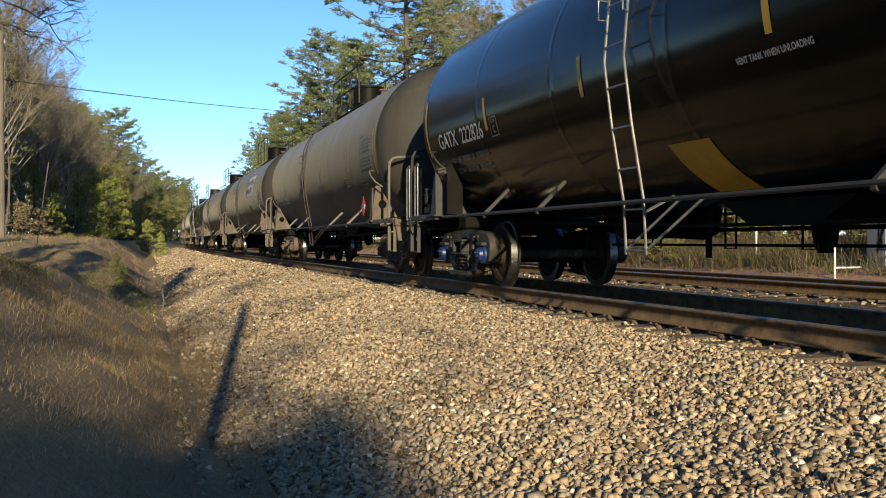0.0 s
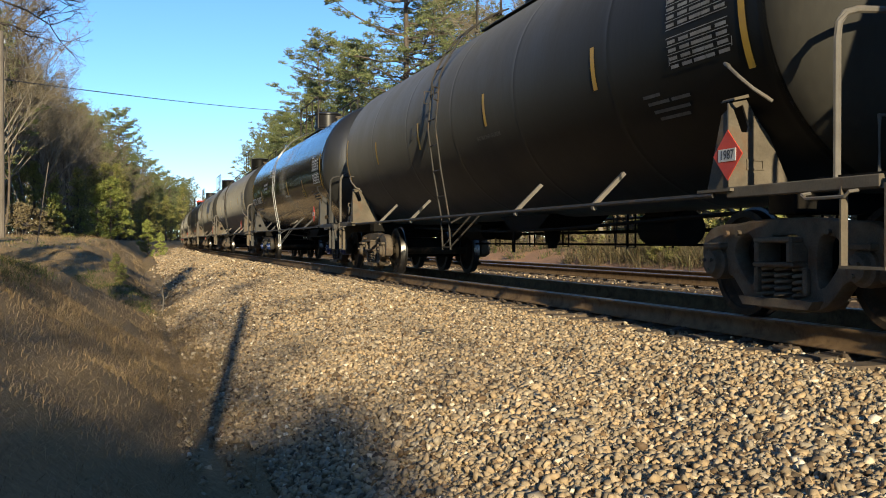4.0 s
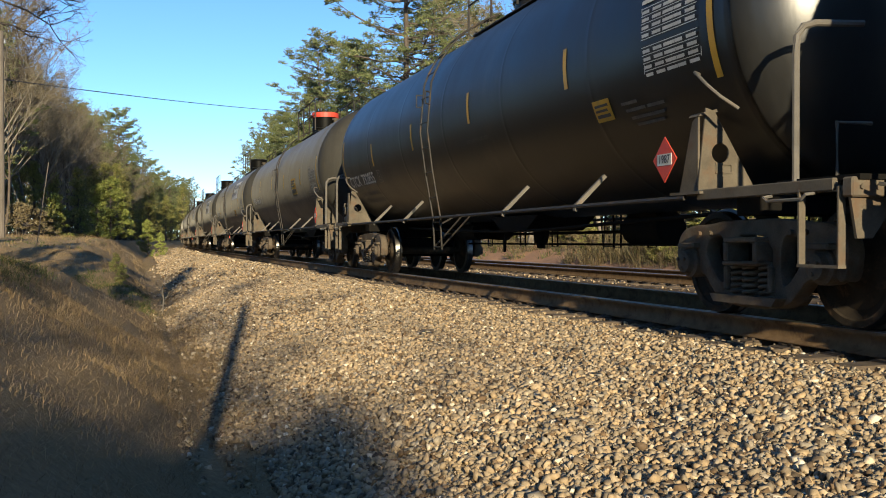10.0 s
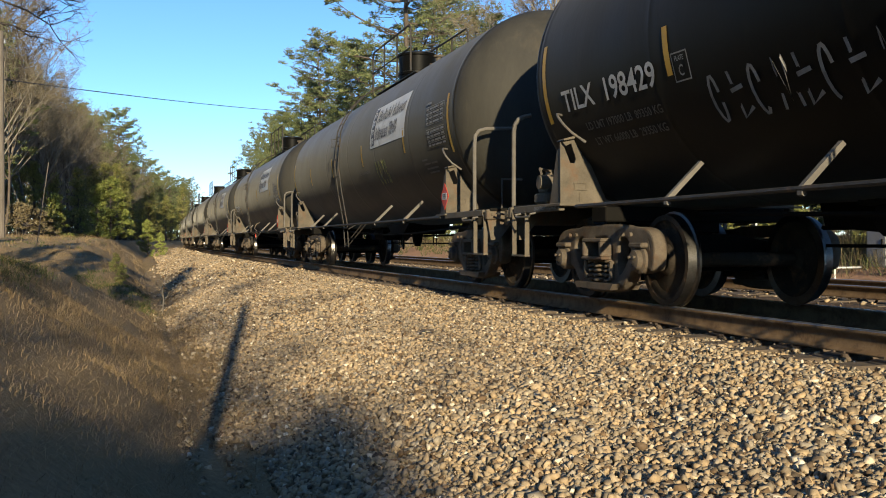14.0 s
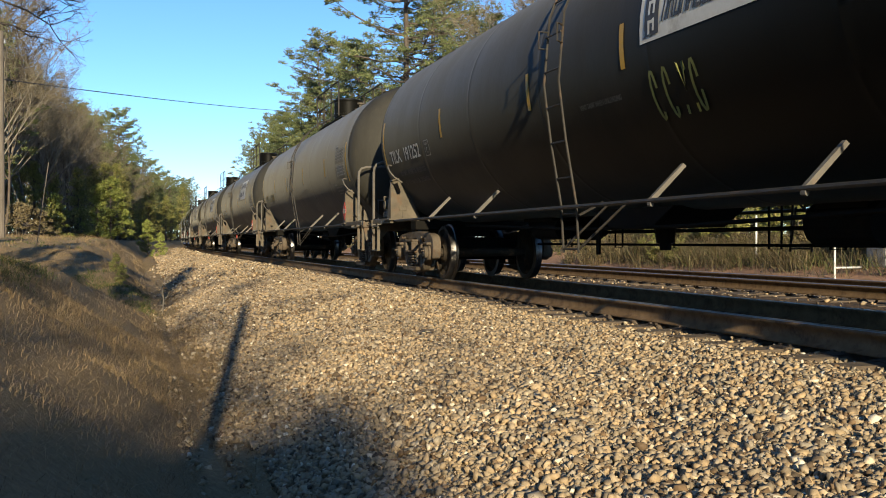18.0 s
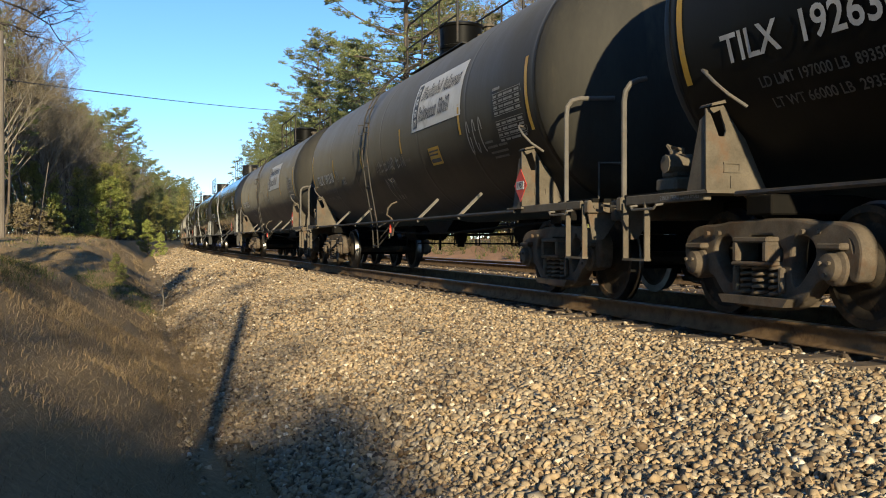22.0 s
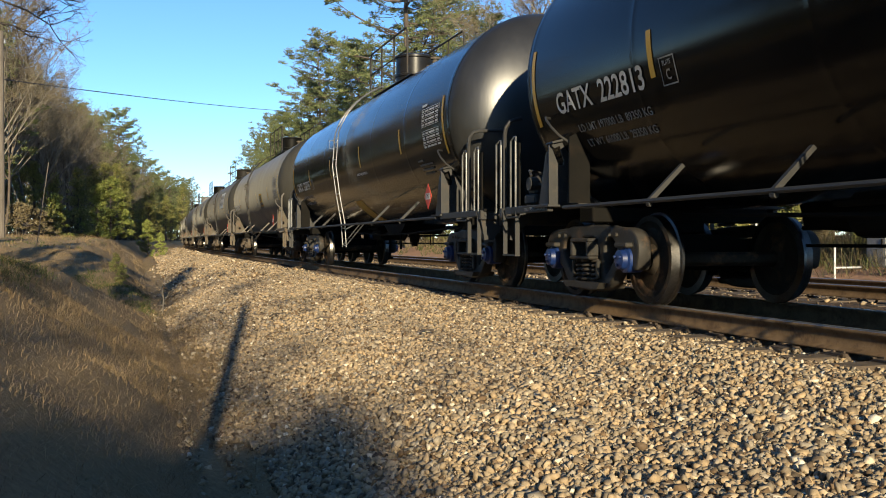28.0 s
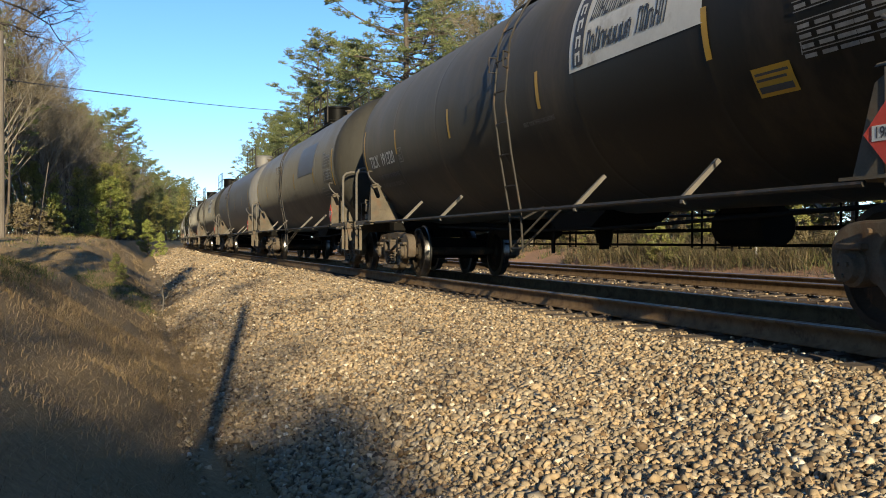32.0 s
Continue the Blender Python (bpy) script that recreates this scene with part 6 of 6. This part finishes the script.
# ---------------------------------------------------------------- poles, wire, post and cabinet
def build_fixtures():
    p = new("utility_pole")
    bm = bmesh.new()
    rod(bm, (0, 0, -0.3), (0, 0, 8.7), 0.15, 0.11, 10)
    part("pole", bm, M_POLE, p)
    for x in (-0.17, 0.17):
        bm = bmesh.new()
        lathe(bm, [(8.16, 0.03), (8.22, 0.05), (8.28, 0.035), (8.32, 0.05), (8.35, 0.02)], "z", 8, (x, 0, 0))
        part("insulator", bm, M_CABINET, p)
    bm = bmesh.new()
    box(bm, (-0.2, 0, 4.2), (0.05, 0.3, 0.5))
    part("tag_plate", bm, M_CABINET, p)
    X, Y = -5.36, 45.0
    p.matrix_basis = pose(X, Y, on_ground(X, Y), 0, 0, -20)
    tagged(p, "weathered wooden utility pole at the wood's edge", "utility pole")
    # the wire sags from pole to pole over the tracks
    bm = bmesh.new()
    a, b = Vector((X, Y, 7.43)), Vector((27.0, 119.0, 16.4))
    pts = [a.lerp(b, i / 24) - Vector((0, 0, 0.45 * (1 - (2 * i / 24 - 1) ** 2))) for i in range(25)]
    pts = [a + (a - b) * 0.6 + Vector((0, 0, 0.8))] + pts
    pipe(bm, pts, 0.022, 5)
    tagged(part("overhead_wire", bm, M_WIRE), "dark overhead wire crossing above the tracks", "wire")
    # slanting marker rod on the bank
    bm = bmesh.new()
    x, y = -3.05, 34.0
    rod(bm, (0, 0, -0.2), (0.40, 0, 2.75), 0.014, 0.011, 6)
    tagged(part("marker_rod", bm, M_POLE, None, at=pose(x, y, on_ground(x, y))), "thin pale rod standing aslant on the bank", "rod")
    # white pipe frame past the far track
    f = new("white_pipe_frame")
    for dx, dz, name, a, b in ((0, 0, "post", (0, 0, -0.2), (0, 0, 0.72)), (0, 0, "bar", (0, 0, 0.71), (0.62, -0.1, 0.71)), (0, 0, "bar", (0, 0, 0.21), (0.62, -0.1, 0.22))):
        bm = bmesh.new()
        rod(bm, a, b, 0.022, seg=8)
        part(name, bm, M_POSTWHITE, f)
    f.matrix_basis = pose(15.0, 18.6, -0.16)
    tagged(f, "white painted pipe frame standing in the weeds", "pipe frame")
    c = new("signal_cabinet")
    bm = bmesh.new()
    box(bm, (0, 0, 0.80), (0.9, 0.7, 1.50), bevel=0.02)
    part("body", bm, M_CABINET, c)
    bm = bmesh.new()
    box(bm, (0, 0, 1.565), (0.98, 0.78, 0.03), bevel=0.01)
    part("roof", bm, M_CABINET, c)
    bm = bmesh.new()
    box(bm, (-0.46, 0, 0.80), (0.02, 0.58, 1.34), bevel=0.006)
    d = part("door", bm, M_CABINET, c)
    bm = bmesh.new()
    box(bm, (-0.48, -0.2, 0.85), (0.03, 0.03, 0.14))
    part("handle", bm, M_FRAME, d)
    bm = bmesh.new()
    box(bm, (0, 0, -0.02), (1.0, 0.8, 0.14))
    part("plinth", bm, M_STONE_ONE, c)
    c.matrix_basis = pose(16.72, 18.75, -0.22)
    tagged(c, "grey aluminium signal cabinet beside the second track", "cabinet")
    bm = bmesh.new()
    rod(bm, (0, 0, -0.2), (0, 0, 1.28), 0.028, seg=8)
    tagged(part("white_post", bm, M_POSTWHITE, None, at=pose(16.5, 23.7, on_ground(16.5, 23.7))), "thin white post standing in the weeds", "post")
    # the pole whose shadow lies along the ditch, and the bush beside it, stand behind the camera
    x, y = SHADE_POLE
    bm = bmesh.new()
    rod(bm, (0, 0, -0.3), (0, 0, SHADE_TOP - on_ground(x, y)), 0.085, 0.075, 10)
    tagged(part("wooden_post", bm, M_POLE, None, at=pose(x, y, on_ground(x, y))), "plain wooden post beside the ditch", "post")


def build_sapling():
    t = new("sapling")
    bm = bmesh.new()
    rng = random.Random(2)
    pipe(bm, [(0, 0, -0.05), (0.02, 0, 0.3), (-0.01, 0.02, 0.62)], 0.011, 5)
    for a in (0.4, 1.9, 3.1, 4.4, 5.5):
        z = 0.2 + 0.08 * a
        pipe(bm, [(0, 0, z), (0.1 * math.cos(a), 0.1 * math.sin(a), z + 0.12), (0.16 * math.cos(a), 0.16 * math.sin(a), z + 0.28)], 0.005, 4)
    part("stem", bm, M_PALEBARK, t)
    x, y = 0.55, 22.0
    t.matrix_basis = pose(x, y, on_ground(x, y))
    tagged(t, "small bare sapling in the ditch", "sapling")


def build_branch():
    """A leafless limb that hangs over the ditch from a tree on the bank."""
    t = new("overhanging_tree")
    rng = random.Random(12)
    bm = bmesh.new()
    stem = [(-4.6, 15.5, on_ground(-4.6, 15.5, -0.1)), (-4.5, 15.4, 2.5), (-4.3, 15.3, 5.0), (-4.4, 15.2, 8.0)]
    for a, b, r0, r1 in zip(stem, stem[1:], (0.13, 0.11, 0.08), (0.11, 0.08, 0.04)):
        rod(bm, a, b, r0, r1, 8, False)
    part("trunk", bm, M_BARK, t)
    for base in ([(-4.35, 15.3, 4.5), (-2.6, 15.3, 4.35), (-1.85, 15.2, 4.06), (-1.45, 15.1, 3.9), (-1.15, 15.0, 3.70), (-1.02, 15.0, 3.48)],
                 [(-4.35, 15.3, 4.0), (-2.7, 15.2, 3.9), (-2.0, 15.1, 3.72), (-1.62, 15.0, 3.66), (-1.38, 15.0, 3.5)],
                 [(-4.3, 15.3, 5.0), (-2.6, 15.2, 4.6), (-1.7, 15.2, 4.25), (-1.1, 15.1, 4.12), (-0.75, 15.0, 4.05)]):
        segs = [(base[i], base[i + 1], 0.024 * (1 - i * 0.17), 0.024 * (1 - (i + 1) * 0.17)) for i in range(len(base) - 1)]

        def sprout(p, d, ln, r, level):
            e = p + d * ln
            m = p.lerp(e, 0.5) + Vector((rng.gauss(0, 0.08), rng.gauss(0, 0.06), rng.gauss(0, 0.08))) * ln
            segs.append((p[:], m[:], r, r * 0.8))
            segs.append((m[:], e[:], r * 0.8, r * 0.55))
            if level < 2:
                for _ in range(3):
                    nd = (d + Vector((rng.gauss(0.1, 0.6), rng.gauss(0, 0.5), rng.gauss(0, 0.6)))).normalized()
                    sprout(m.lerp(e, rng.random()), nd, ln * rng.uniform(0.4, 0.7), r * 0.6, level + 1)
        for i in range(1, len(base) - 1):
            for _ in range(4):
                p = Vector(base[i]).lerp(Vector(base[i + 1]), rng.random())
                sprout(p, Vector((rng.gauss(0.35, 0.4), rng.gauss(0, 0.35), rng.gauss(-0.05, 0.45))).normalized(), rng.uniform(0.16, 0.42), 0.0075, 0)
        part("limb", limbs_mesh("limb", segs, M_BARK, 4), None, t)
    tagged(t, "leafless tree with thin limbs over the ditch", "bare tree")


# where the post must stand for its shadow to end on the shoulder
_tip = Vector((1.85, 17.5, -0.47))
_k = 20.5
SHADE_POLE = (_tip.x - math.sin(_a) * _k, _tip.y - math.cos(_a) * _k)
SHADE_TOP = _tip.z + _k * math.tan(_e)

build_trees()
build_fixtures()
build_sapling()
build_branch()
build_loose()
build_grass()
build_ballast()


# ---------------------------------------------------------------- motion
def motions():
    times = [float(i) for i in range(33)]
    for k, car in enumerate(TRAIN):
        walk(car, [(t, car_pose(place(k, t))) for t in times])
    sets = [o for c in TRAIN for p in c.children for o in p.children if o.name.split(".")[0] == "wheelset"]
    lead = {}
    for o in sets:
        front = o.location.y < 0
        if front not in lead:
            y, z = o.location.y, o.location.z
            walk(o, [(f / FPS, pose(0, y, z, math.degrees(way(f / FPS) / 0.458))) for f in range(0, 32 * FPS + 1)])
            lead[front] = o.animation_data
        else:
            o.rotation_mode = "QUATERNION"
            o.animation_data_create()
            o.animation_data.action = lead[front].action
            o.animation_data.action_slot = lead[front].action_slot


motions()
